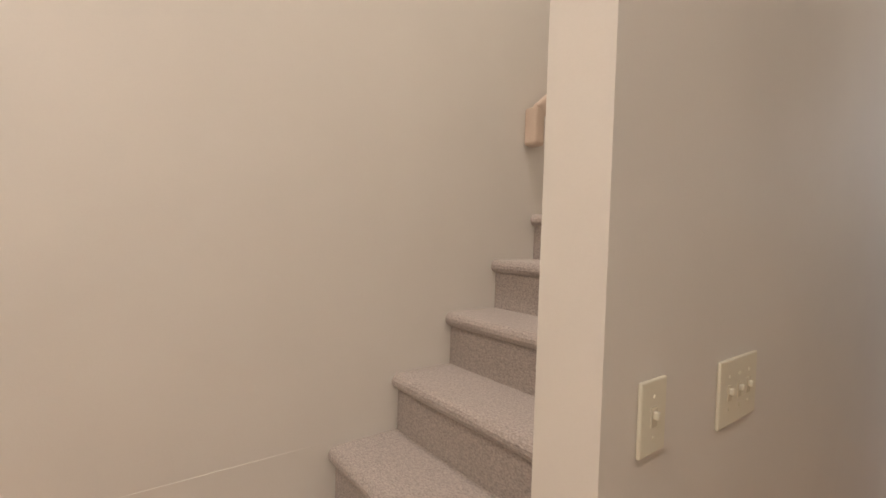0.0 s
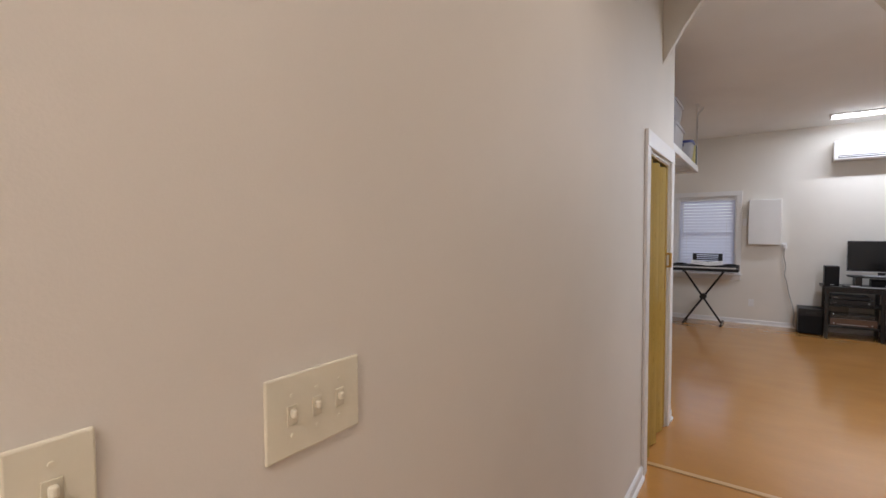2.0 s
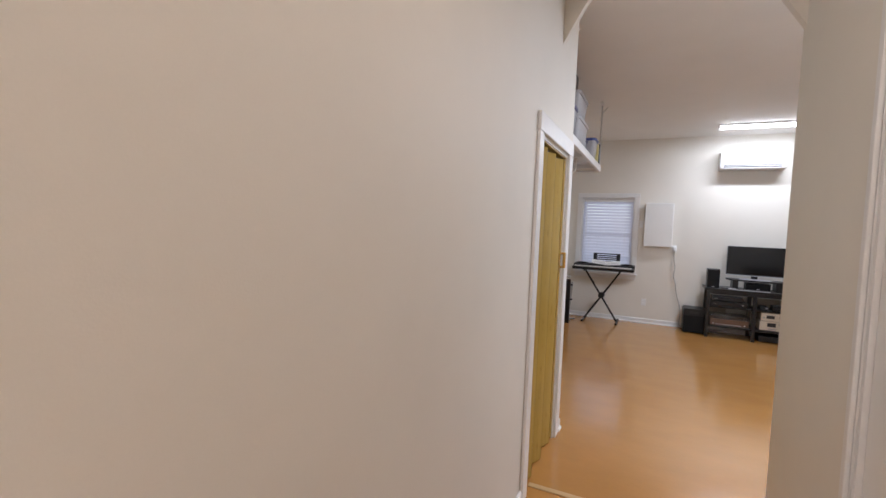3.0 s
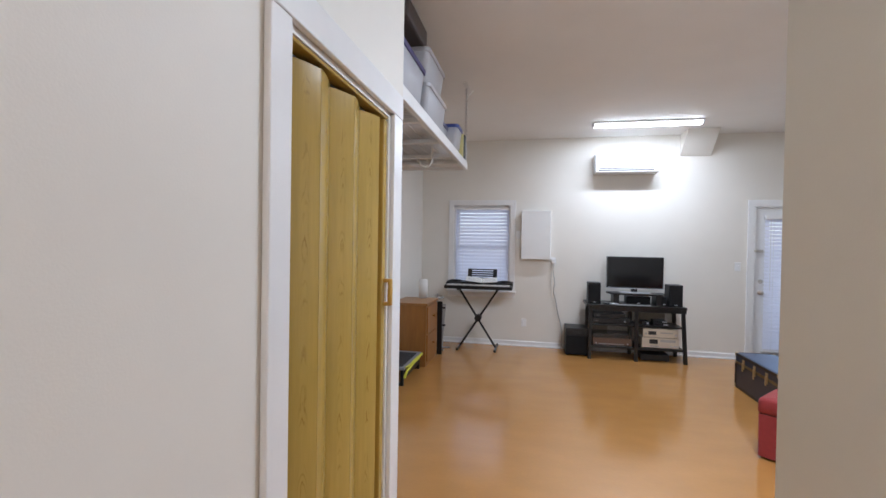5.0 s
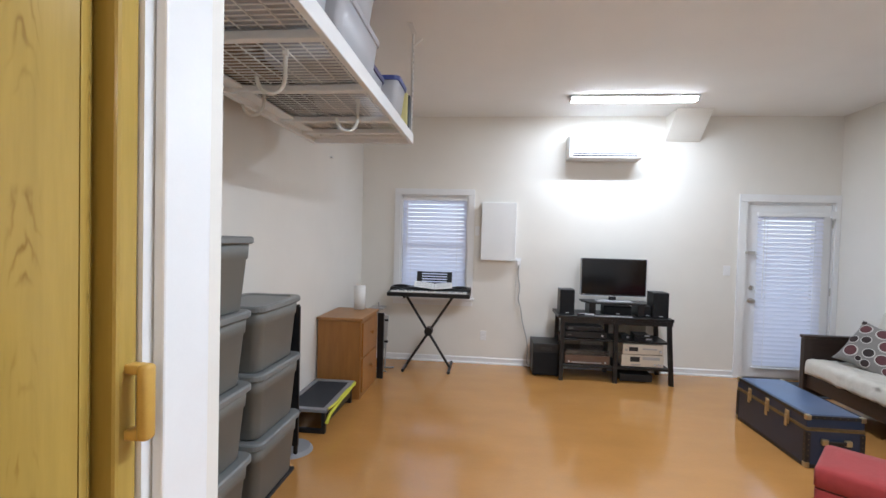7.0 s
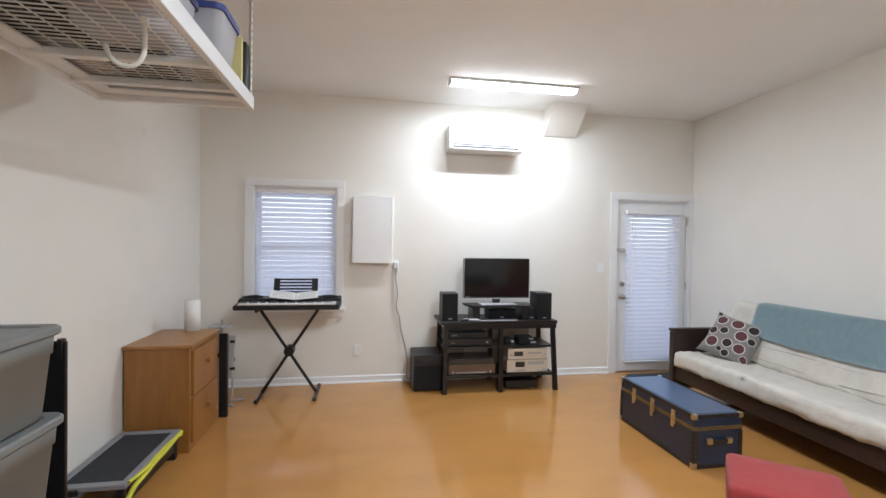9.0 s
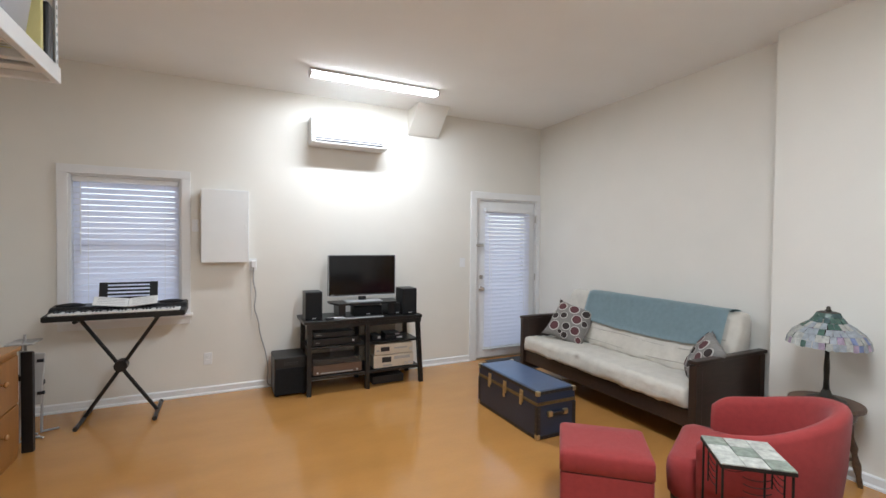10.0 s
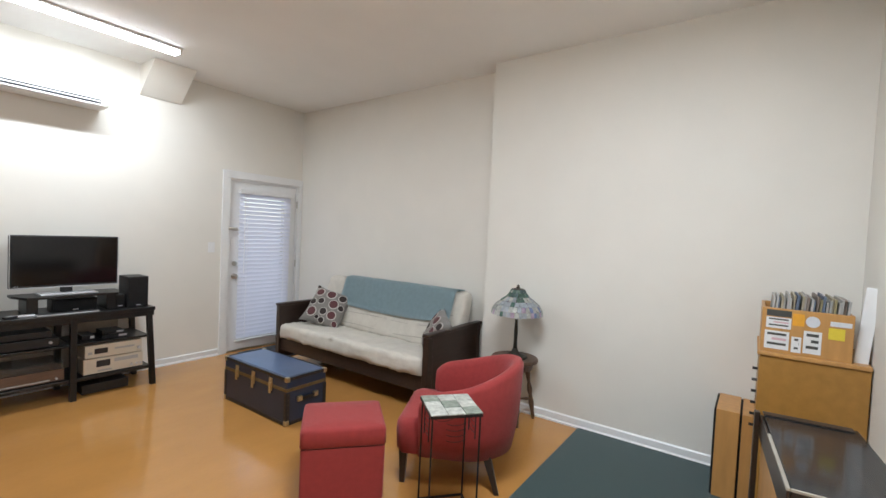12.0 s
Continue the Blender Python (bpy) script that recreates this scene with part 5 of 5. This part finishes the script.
stud = mesh_of("stud", (lambda b: (bmesh.ops.create_uvsphere(b, u_segments=8, v_segments=5, radius=0.0038), b)[1])(bmesh.new()), material("dull_nail", (0.16, 0.12, 0.07), 0.4, metal=0.8), True)
for sx in (-1, 1):
    for sy in (-1, 1):
        part("edging", boxm(min(sx * tw, sx * (tw - 0.028)) - 0.003 * (sx < 0), max(sx * tw, sx * (tw - 0.028)) + 0.003 * (sx > 0), sy * tl - 0.003, sy * tl + 0.003, 0.03, 0.254), BLKVINYL, tk)
        part("edging", boxm(sx * tw - 0.003, sx * tw + 0.003, min(sy * tl, sy * (tl - 0.028)), max(sy * tl, sy * (tl - 0.028)), 0.03, 0.254), BLKVINYL, tk)
        for k in range(6):
            for dx, dy in ((-sx * 0.014, sy * 0.003), (sx * 0.003, -sy * 0.014)):
                s = new("stud", stud)
                s.parent, s.location = tk, (sx * tw + dx, sy * tl + dy, 0.05 + k * 0.038)
        for z in (0.022, tz - 0.020):
            bm = bmesh.new()
            box(bm, sx * tw - 0.014 * (1 + sx) - 0.006 * (sx < 0) + 0.0, sx * tw + 0.014 * (1 - sx) + 0.006 * (sx > 0), sy * tl - 0.014 * (1 + sy) - 0.006 * (sy < 0), sy * tl + 0.014 * (1 - sy) + 0.006 * (sy > 0), z - 0.016 if z > 0.1 else 0.002, z + 0.022, 0.007, 2)
            part("corner_cap", bm, BRASS, tk)
for i in range(17):
    for sx in (-1, 1):
        for z in (0.016, tz - 0.014):
            s = new("stud", stud)
            s.parent, s.location = tk, (sx * (tw + 0.003), -tl + 0.07 + i * (2 * tl - 0.14) / 16, z)
for i in range(6):
    for z in (0.016, tz - 0.014):
        s = new("stud", stud)
        s.parent, s.location = tk, (-tw + 0.06 + i * 0.05, -tl - 0.003, z)
for y, big in ((-0.235, 0), (0.0, 1), (0.235, 0)):
    lt = part("latch", boxm(-tw - 0.010, -tw - 0.002, y - 0.022, y + 0.022, 0.235, 0.335, bevel=0.004), BRASS, tk, "brass latch")
    part("latch_tongue", boxm(-tw - 0.018, -tw - 0.010, y - 0.014, y + 0.014, 0.200 if big else 0.215, 0.300, bevel=0.004), BRASS, lt)
    part("rivet", tubem((-tw - 0.010, y, 0.320), (-tw - 0.015, y, 0.320), 0.008, seg=10), BRASS, lt)
for sy in (-1, 1):
    hd = part("handle", boxm(-0.06, 0.06, sy * (tl + 0.020) - 0.006, sy * (tl + 0.020) + 0.006, 0.180, 0.206, bevel=0.005), BLKVINYL, tk, "black leather handle")
    for x in (-0.075, 0.075):
        part("handle_mount", boxm(x - 0.022, x + 0.022, sy * (tl + 0.012) - 0.014, sy * (tl + 0.012) + 0.014, 0.172, 0.214, bevel=0.008), BRASS, hd)


# ---- red seats ----
REDC = material("red_woven_cloth", (0.29, 0.029, 0.027), 0.85, vary=0.09, scale=30, bump=0.35, bump_scale=420, sheen=0.1)
DKLEG = material("dark_leg_wood", (0.022, 0.014, 0.011), 0.35, vary=0.2)
ot = thing("ottoman", "red cloth storage ottoman with a lift-off lid", "ottoman", (3.15, -3.065, 0), -41)
part("base", loft(bmesh.new(), [ring(0.205, 0.185, 0.020, 0.012), ring(0.226, 0.197, 0.016, 0.02), ring(0.228, 0.199, 0.016, 0.318)]), REDC, ot)
part("lid", loft(bmesh.new(), [ring(0.222, 0.199, 0.022, 0.326), ring(0.232, 0.203, 0.020, 0.332), ring(0.232, 0.203, 0.022, 0.408), ring(0.227, 0.198, 0.024, 0.422), ring(0.215, 0.186, 0.024, 0.430), ring(0.12, 0.10, 0.02, 0.433)]), REDC, ot, "", True)
part("lid_gap", boxm(-0.212, 0.212, -0.19, 0.19, 0.316, 0.328), DARKGAP, ot)
for sx in (-0.17, 0.17):
    for sy in (-0.15, 0.15):
        part("foot", tubem((sx, sy, 0), (sx, sy, 0.016), 0.018, seg=10), DKLEG, ot)

ch = thing("armchair", "red cloth tub armchair with dark wooden legs", "armchair", (3.785, -3.485, 0), 27)
# shell: a wall carried round the back and along both arms, open towards +y
plan = []
for k in range(7):
    plan.append((1.0, 0.0, 0.22 - 0.22 * k / 6, 0.0))
for k in range(1, 24):
    a = math.pi * k / 24
    plan.append((math.cos(a), -math.sin(a), 0.0, math.sin(a)))
for k in range(7):
    plan.append((-1.0, 0.0, 0.22 * k / 6, 0.0))
sections = []
for k, (c, d, fwd, back) in enumerate(plan):
    tip = max(0.0, (fwd - 0.12) / 0.10)
    h = 0.618 + 0.125 * back ** 1.2 - 0.045 * fwd / 0.22 - 0.05 * tip ** 2
    def at(r, z):
        return (r * c, r * 1.06 * d + fwd, z)
    sections.append([at(0.315, 0.195), at(0.338, 0.33), at(0.352, 0.47), at(0.362, h - 0.035), at(0.352, h - 0.008), at(0.330, h), at(0.302, h - 0.010),
                     at(0.285, h - 0.045), at(0.278, 0.47), at(0.272, 0.36), at(0.270, 0.22)])
bm = bmesh.new()
loft(bm, sections)
part("shell", bm, REDC, ch, "", True)
seat = []
for z, f in ((0.195, 0.95), (0.205, 0.975), (0.32, 1.0), (0.372, 0.985), (0.392, 0.93), (0.400, 0.80)):
    rg = []
    for x, y in split([(0.266, 0.0), (0.266, 0.225), (0.305, 0.235), (0.305, 0.33), (0.25, 0.37), (-0.25, 0.37), (-0.305, 0.33), (-0.305, 0.235), (-0.266, 0.225), (-0.266, 0.0), (-0.19, -0.20), (0.0, -0.27), (0.19, -0.20)]):
        rg.append((x * f, 0.07 + (y - 0.07) * f, z))
    seat.append(rg)
part("seat", loft(bmesh.new(), seat), REDC, ch, "", True)
for sx, sy, lean in ((-0.25, 0.32, 0.0), (0.25, 0.32, 0.0), (-0.23, -0.18, 0.07), (0.23, -0.18, 0.07)):
    bm = bmesh.new()
    loft(bm, [[(sx + a * 0.014 + math.copysign(lean * 0.5, sx), sy + b * 0.014 - lean, 0.0) for a, b in ((-1, -1), (1, -1), (1, 1), (-1, 1))],
              [(sx + a * 0.024, sy + b * 0.024, 0.215) for a, b in ((-1, -1), (1, -1), (1, 1), (-1, 1))]])
    part("leg", bm, DKLEG, ch)

# tile-topped iron table
IRON = material("black_iron", (0.022, 0.018, 0.017), 0.5, metal=0.6, vary=0.2)
TILE = material("stone_tile", (0.40, 0.40, 0.36), 0.35, vary=0.35, scale=40, per_object=0.12)
TILEG = material("green_tile", (0.20, 0.23, 0.19), 0.35, vary=0.4, scale=40, per_object=0.15)
sd = thing("side_table", "small iron side table with a stone tile top", "side table", (3.265, -3.738, 0), -41)
sz, sw = 0.632, 0.135
part("rim", boxm(-sw, sw, -sw, sw, sz - 0.022, sz - 0.006, bevel=0.003), IRON, sd)
for i in range(3):
    for j in range(3):
        m = TILEG if (i, j) in ((1, 1), (0, 2), (2, 0)) else TILE
        c = sw * 2 / 3
        x, y = -sw + (i + 0.5) * c, -sw + (j + 0.5) * c
        part("tile", boxm(x - c / 2 + 0.0015, x + c / 2 - 0.0015, y - c / 2 + 0.0015, y + c / 2 - 0.0015, sz - 0.006, sz + random.uniform(-0.0008, 0.0008), bevel=0.0015, seg=1), m, sd)
for sx in (-1, 1):
    for sy in (-1, 1):
        part("leg", boxm(sx * (sw - 0.012) - 0.0042, sx * (sw - 0.012) + 0.0042, sy * (sw - 0.012) - 0.0042, sy * (sw - 0.012) + 0.0042, 0, sz - 0.022, bevel=0.002), IRON, sd)
for sx in (-1, 1):
    for k in range(4):
        z = sz - 0.05 - k * 0.028
        cable("wire_scroll", [(sx * (sw - 0.012), -0.05, z), (sx * (sw - 0.012), -0.03, z - 0.012), (sx * (sw - 0.012), 0.03, z - 0.012), (sx * (sw - 0.012), 0.05, z)], 0.0016, IRON, sd)
        cable("wire_scroll", [(-0.05, sx * (sw - 0.012), z), (-0.03, sx * (sw - 0.012), z - 0.012), (0.03, sx * (sw - 0.012), z - 0.012), (0.05, sx * (sw - 0.012), z)], 0.0016, IRON, sd)
    part("stretcher", boxm(sx * (sw - 0.012) - 0.005, sx * (sw - 0.012) + 0.005, -sw + 0.015, sw - 0.015, 0.06, 0.07), IRON, sd)
    part("stretcher", boxm(-sw + 0.015, sw - 0.015, sx * (sw - 0.012) - 0.005, sx * (sw - 0.012) + 0.005, 0.06, 0.07), IRON, sd)
    for w in (-0.055, 0.055):
        part("upright", boxm(sx * (sw - 0.012) - 0.003, sx * (sw - 0.012) + 0.003, w - 0.002, w + 0.002, sz - 0.17, sz - 0.022), IRON, sd)


# ---- lamp corner ----
OLD = material("dark_turned_wood", (0.090, 0.050, 0.030), 0.42, vary=0.25, scale=10, stretch=(1, 1, 4))
lt = thing("lamp_table", "dark round wooden table with turned legs", "side table", (4.72, -3.40, 0))
part("top", loft(bmesh.new(), [[(0.195 * f * math.cos(a), 0.195 * f * math.sin(a), z) for a in [2 * math.pi * k / 32 for k in range(32)]] for f, z in ((0.93, 0.488), (0.99, 0.494), (1.0, 0.506), (0.98, 0.518), (0.94, 0.521))]), OLD, lt)
part("apron", tubem((0, 0, 0.43), (0, 0, 0.488), 0.15, 0.16, seg=24), OLD, lt)


def turned(p, q, radii, seg=12):
    """A turned bar from p to q."""
    p, q = Vector(p), Vector(q)
    m = Matrix.Translation(p) @ (q - p).to_track_quat("Z", "Y").to_matrix().to_4x4()
    L = (q - p).length
    return loft(bmesh.new(), [[m @ Vector((r * math.cos(2 * math.pi * k / seg), r * math.sin(2 * math.pi * k / seg), L * i / (len(radii) - 1))) for k in range(seg)] for i, r in enumerate(radii)])


for a in (40, 130, 220, 310):
    c, s = math.cos(radians(a)), math.sin(radians(a))
    part("leg", turned((0.185 * c, 0.185 * s, 0), (0.11 * c, 0.11 * s, 0.45), (0.012, 0.016, 0.014, 0.020, 0.024, 0.018, 0.015, 0.024, 0.019, 0.013, 0.018, 0.022, 0.016, 0.018)), OLD, lt, "", True)
    part("stretcher", turned((0.155 * c, 0.155 * s, 0.17), (0, 0, 0.17), (0.009, 0.013, 0.009, 0.014, 0.010)), OLD, lt, "", True)

tl_ = thing("stained_glass_lamp", "stained glass table lamp with a dark bronze stem, unlit", "table lamp", (4.70, -3.41, 0.521))
BRONZE = material("dark_bronze", (0.045, 0.040, 0.032), 0.45, metal=0.7, vary=0.2)
part("base", loft(bmesh.new(), [[(r * math.cos(2 * math.pi * k / 28), r * math.sin(2 * math.pi * k / 28), z) for k in range(28)] for r, z in ((0.10, 0.0), (0.105, 0.008), (0.095, 0.018), (0.06, 0.03), (0.03, 0.05), (0.018, 0.08))]), BRONZE, tl_, "", True)
part("stem", turned((0, 0, 0.07), (0, 0, 0.575), (0.018, 0.014, 0.016, 0.012, 0.012, 0.016, 0.012, 0.010)), BRONZE, tl_, "", True)
part("finial", turned((0, 0, 0.571), (0, 0, 0.605), (0.014, 0.018, 0.010, 0.012, 0.004)), BRONZE, tl_, "", True)
glass_cols = {"g": (0.13, 0.22, 0.18), "w": (0.62, 0.62, 0.58), "b": (0.30, 0.36, 0.58), "p": (0.56, 0.44, 0.56), "t": (0.13, 0.20, 0.20), "c": (0.52, 0.56, 0.60)}
GLS = {k: material("stained_glass_" + k, v, 0.25, vary=0.25, scale=30) for k, v in glass_cols.items()}
shade = part("shade", loft(bmesh.new(), [[(r * math.cos(2 * math.pi * k / 32), r * math.sin(2 * math.pi * k / 32), z) for k in range(32)] for r, z in ((0.040, 0.572), (0.060, 0.565))]), BRONZE, tl_)
prof = [(0.058, 0.566), (0.072, 0.540), (0.095, 0.508), (0.140, 0.475), (0.180, 0.442), (0.204, 0.402), (0.212, 0.362)]
rows_m = ["gtgt", "gtgw", "gwcg", "wcwcg", "wcbwpc", "bcpgwc"]
rng = random.Random(4)
for i, ((r0, z0), (r1, z1)) in enumerate(zip(prof, prof[1:])):
    nseg = (12, 18, 24, 30, 36, 40)[i]
    off = rng.random()
    for k in range(nseg):
        a0, a1 = 2 * math.pi * (k + off + 0.03) / nseg, 2 * math.pi * (k + off + 0.97) / nseg
        j0, j1 = rng.uniform(-0.10, 0.10) / nseg * 6, rng.uniform(-0.10, 0.10) / nseg * 6
        bm = bmesh.new()
        am = (a0 + a1) / 2
        P = lambda r, a, z: bm.verts.new((r * math.cos(a), r * math.sin(a), z))
        vs = [P(r0, a0 + j0, z0 - 0.001), P(r0 * 1.0, am, z0 - 0.001), P(r0, a1 + j0, z0 - 0.001), P(r1, a1 + j1, z1 + 0.001), P(r1, am, z1 + (0.001 if i < 5 else rng.uniform(-0.008, 0.004))), P(r1, a0 + j1, z1 + 0.001)]
        bm.faces.new(vs)
        bmesh.ops.solidify(bm, geom=list(bm.faces), thickness=0.003)
        part("glass_piece", bm, GLS[rng.choice(rows_m[i])], shade)


# ---- rug and the stacked music gear ----
RUG = material("dark_green_rug", (0.020, 0.052, 0.052), 0.95, vary=0.18, scale=70, bump=0.7, bump_scale=350, sheen=0.3)
tagged(part("rug", boxm(3.05, 4.90, YS + 0.06, -3.905, 0.0, 0.010, bevel=0.003), RUG), "plain dark green rug on the laminate floor", "rug")

WOODC = material("warm_wood_case", (0.50, 0.26, 0.085), 0.4, vary=0.12, scale=5, stretch=(5, 5, 0.8))
WOODB = material("brown_wood_case", (0.36, 0.18, 0.04), 0.42, vary=0.10, scale=4, stretch=(1, 5, 5))


def wood_speaker(x, y, z, h, d, w):
    t = thing("wooden_loudspeaker", "wooden floor loudspeaker with a dark front", "loudspeaker", (x, y, z), group="wooden loudspeakers")
    part("cabinet", boxm(-d / 2, d / 2, -w / 2, w / 2 - 0.012, 0, h, bevel=0.003), WOODC, t)
    part("grille", boxm(-d / 2 + 0.004, d / 2 - 0.004, w / 2 - 0.012, w / 2, 0.006, h - 0.004, bevel=0.004), GRILLE, t, "dark cloth")
    return t


wood_speaker(4.67, -4.905, 0.010, 0.53, 0.36, 0.13)
wood_speaker(4.69, -5.045, 0.010, 0.52, 0.36, 0.15)

cb = thing("wooden_cabinet", "plain brown wooden cabinet beside the wall", "cabinet", (4.60, -5.235, 0.010))
part("body", boxm(-0.20, 0.30, -0.266, 0.195, 0.0, 0.915, bevel=0.004), WOODB, cb)
part("top", boxm(-0.212, 0.305, -0.268, 0.205, 0.915, 0.938, bevel=0.005), WOODC, cb)
for k in range(6):
    part("hinge_loop", tubem((-0.16, 0.197, 0.50 + k * 0.065), (-0.16, 0.222, 0.50 + k * 0.065), 0.008, seg=8), IRON, cb)

cr = thing("record_crate", "wooden crate of records covered in stickers", "crate", (4.60, -5.225, 0.948))
part("front_board", boxm(-0.195, -0.180, -0.200, 0.185, 0.0, 0.245, bevel=0.003), WOODC, cr)
part("back_board", boxm(0.180, 0.195, -0.200, 0.185, 0.0, 0.245, bevel=0.003), WOODC, cr)
part("side_board", boxm(-0.180, 0.180, -0.200, -0.185, 0.0, 0.245, bevel=0.003), WOODC, cr)
part("side_board", boxm(-0.180, 0.180, 0.170, 0.185, 0.0, 0.245, bevel=0.003), WOODC, cr)
part("bottom_board", boxm(-0.180, 0.180, -0.185, 0.170, 0.0, 0.012), WOODC, cr)
stick = {"dark": (0.06, 0.06, 0.055), "white": (0.72, 0.72, 0.72), "pink": (0.62, 0.40, 0.44), "orange": (0.72, 0.34, 0.03), "yellow": (0.70, 0.55, 0.05), "pale": (0.60, 0.62, 0.66)}
SM = {k: material("sticker_" + k, v, 0.5, vary=0.06, scale=40) for k, v in stick.items()}
for y0, y1, z0, z1, k in ((0.055, 0.165, 0.20, 0.235, "dark"), (0.055, 0.165, 0.135, 0.195, "white"), (0.06, 0.168, 0.02, 0.12, "white"), (0.0, 0.05, 0.16, 0.225, "orange"),
                          (-0.190, -0.105, 0.18, 0.205, "pale"), (-0.165, -0.100, 0.11, 0.17, "yellow"), (0.008, 0.05, 0.015, 0.10, "white"), (-0.075, 0.0, 0.02, 0.14, "white")):
    sx = part("sticker", boxm(-0.1965, -0.195, y0, y1, z0, z1), SM[k], cr)
    if k == "white":
        for j in range(3):
            zz = z0 + (z1 - z0) * (0.22 + 0.27 * j)
            part("print_bar", boxm(-0.1973, -0.1966, y0 + 0.012, y1 - 0.012 - 0.02 * (j % 2), zz, zz + (z1 - z0) * 0.13), SM["pink" if (j == 1 and y0 > 0.04) else "dark"], sx)
part("sticker", tubem((-0.195, -0.035, 0.19), (-0.1965, -0.035, 0.19), 0.030, seg=20), SM["pale"], cr)
sleeve = {}
for k in range(26):
    c = rng.choice(((0.32, 0.30, 0.28), (0.12, 0.15, 0.21), (0.36, 0.31, 0.22), (0.28, 0.24, 0.13), (0.22, 0.17, 0.14), (0.40, 0.39, 0.37)))
    if c not in sleeve:
        sleeve[c] = material("record_sleeve", c, 0.55, vary=0.15, scale=30)
    y = 0.150 - k * 0.0126
    h = rng.uniform(0.285, 0.315)
    t = tagged(part("record_sleeve", boxm(-0.155, 0.155, -0.0052, 0.0052, 0, h, bevel=0.001), sleeve[c]), "worn record sleeve standing in the crate", "record", "records in the crate")
    t.matrix_world = pose(4.60 + rng.uniform(-0.012, 0.012), -5.225 + y, 0.960, rng.uniform(-0.8, 0.8) + 3, 0, 0)

wp = thing("white_board", "narrow white board leaning beside the record crate", "board", (4.47, -5.462, 0.940), 0)
part("panel", boxm(-0.012, 0.004, -0.032, 0.026, 0, 0.40, bevel=0.003, m=pose(0, 0, 0, 5, 4, 0)), TRIM, wp)

GLID = material("dark_glass_lid", (0.026, 0.026, 0.028), 0.11, vary=0.2, scale=9, alpha=0.8)
DULL = material("dull_metal_edge", (0.46, 0.43, 0.37), 0.5, metal=0.5, vary=0.15)
gl = thing("glass_lid_cabinet", "low wooden cabinet with a smoked glass lid", "record cabinet", (3.559, -5.243, 0.010), 4.9)
part("body", boxm(-0.366, 0.362, -0.155, 0.150, 0.0, 0.590, bevel=0.004), WOODC, gl)
part("deck", boxm(-0.366, 0.362, -0.155, 0.150, 0.591, 0.615, bevel=0.003), BLACKP, gl)
for a in ((-0.376, -0.364), (0.363, 0.375)):
    part("side_frame", boxm(a[0], a[1], -0.158, 0.148, 0.616, 0.725, bevel=0.003), DKLEG, gl)
part("front_frame", boxm(-0.376, 0.376, 0.149, 0.159, 0.616, 0.725, bevel=0.003), DKLEG, gl)
part("back_frame", boxm(-0.376, 0.376, -0.186, -0.174, 0.616, 0.725, bevel=0.003), DKLEG, gl)
part("metal_edge", boxm(-0.384, 0.10, 0.150, 0.162, 0.727, 0.737, bevel=0.002), DULL, gl, "pale metal edge")
part("metal_edge", boxm(-0.386, -0.377, -0.170, 0.149, 0.727, 0.737, bevel=0.002), DULL, gl, "pale metal edge")
part("lid", boxm(-0.375, 0.378, -0.186, 0.148, 0.727, 0.737, bevel=0.002), GLID, gl, "smoked glass lid")
part("lid_hinge_rail", boxm(0.330, 0.380, -0.168, 0.152, 0.738, 0.744, bevel=0.003), DKLEG, gl)
part("end_post", boxm(0.340, 0.380, 0.162, 0.184, 0.0, 0.744, bevel=0.004), DKLEG, gl)
part("turntable", tubem((0.0, -0.01, 0.615), (0.0, -0.01, 0.633), 0.12, seg=32), DARKGAP, gl)
part("tone_arm", tubem((0.2, 0.06, 0.650), (0.03, -0.02, 0.645), 0.005, seg=8), SILVER, gl)
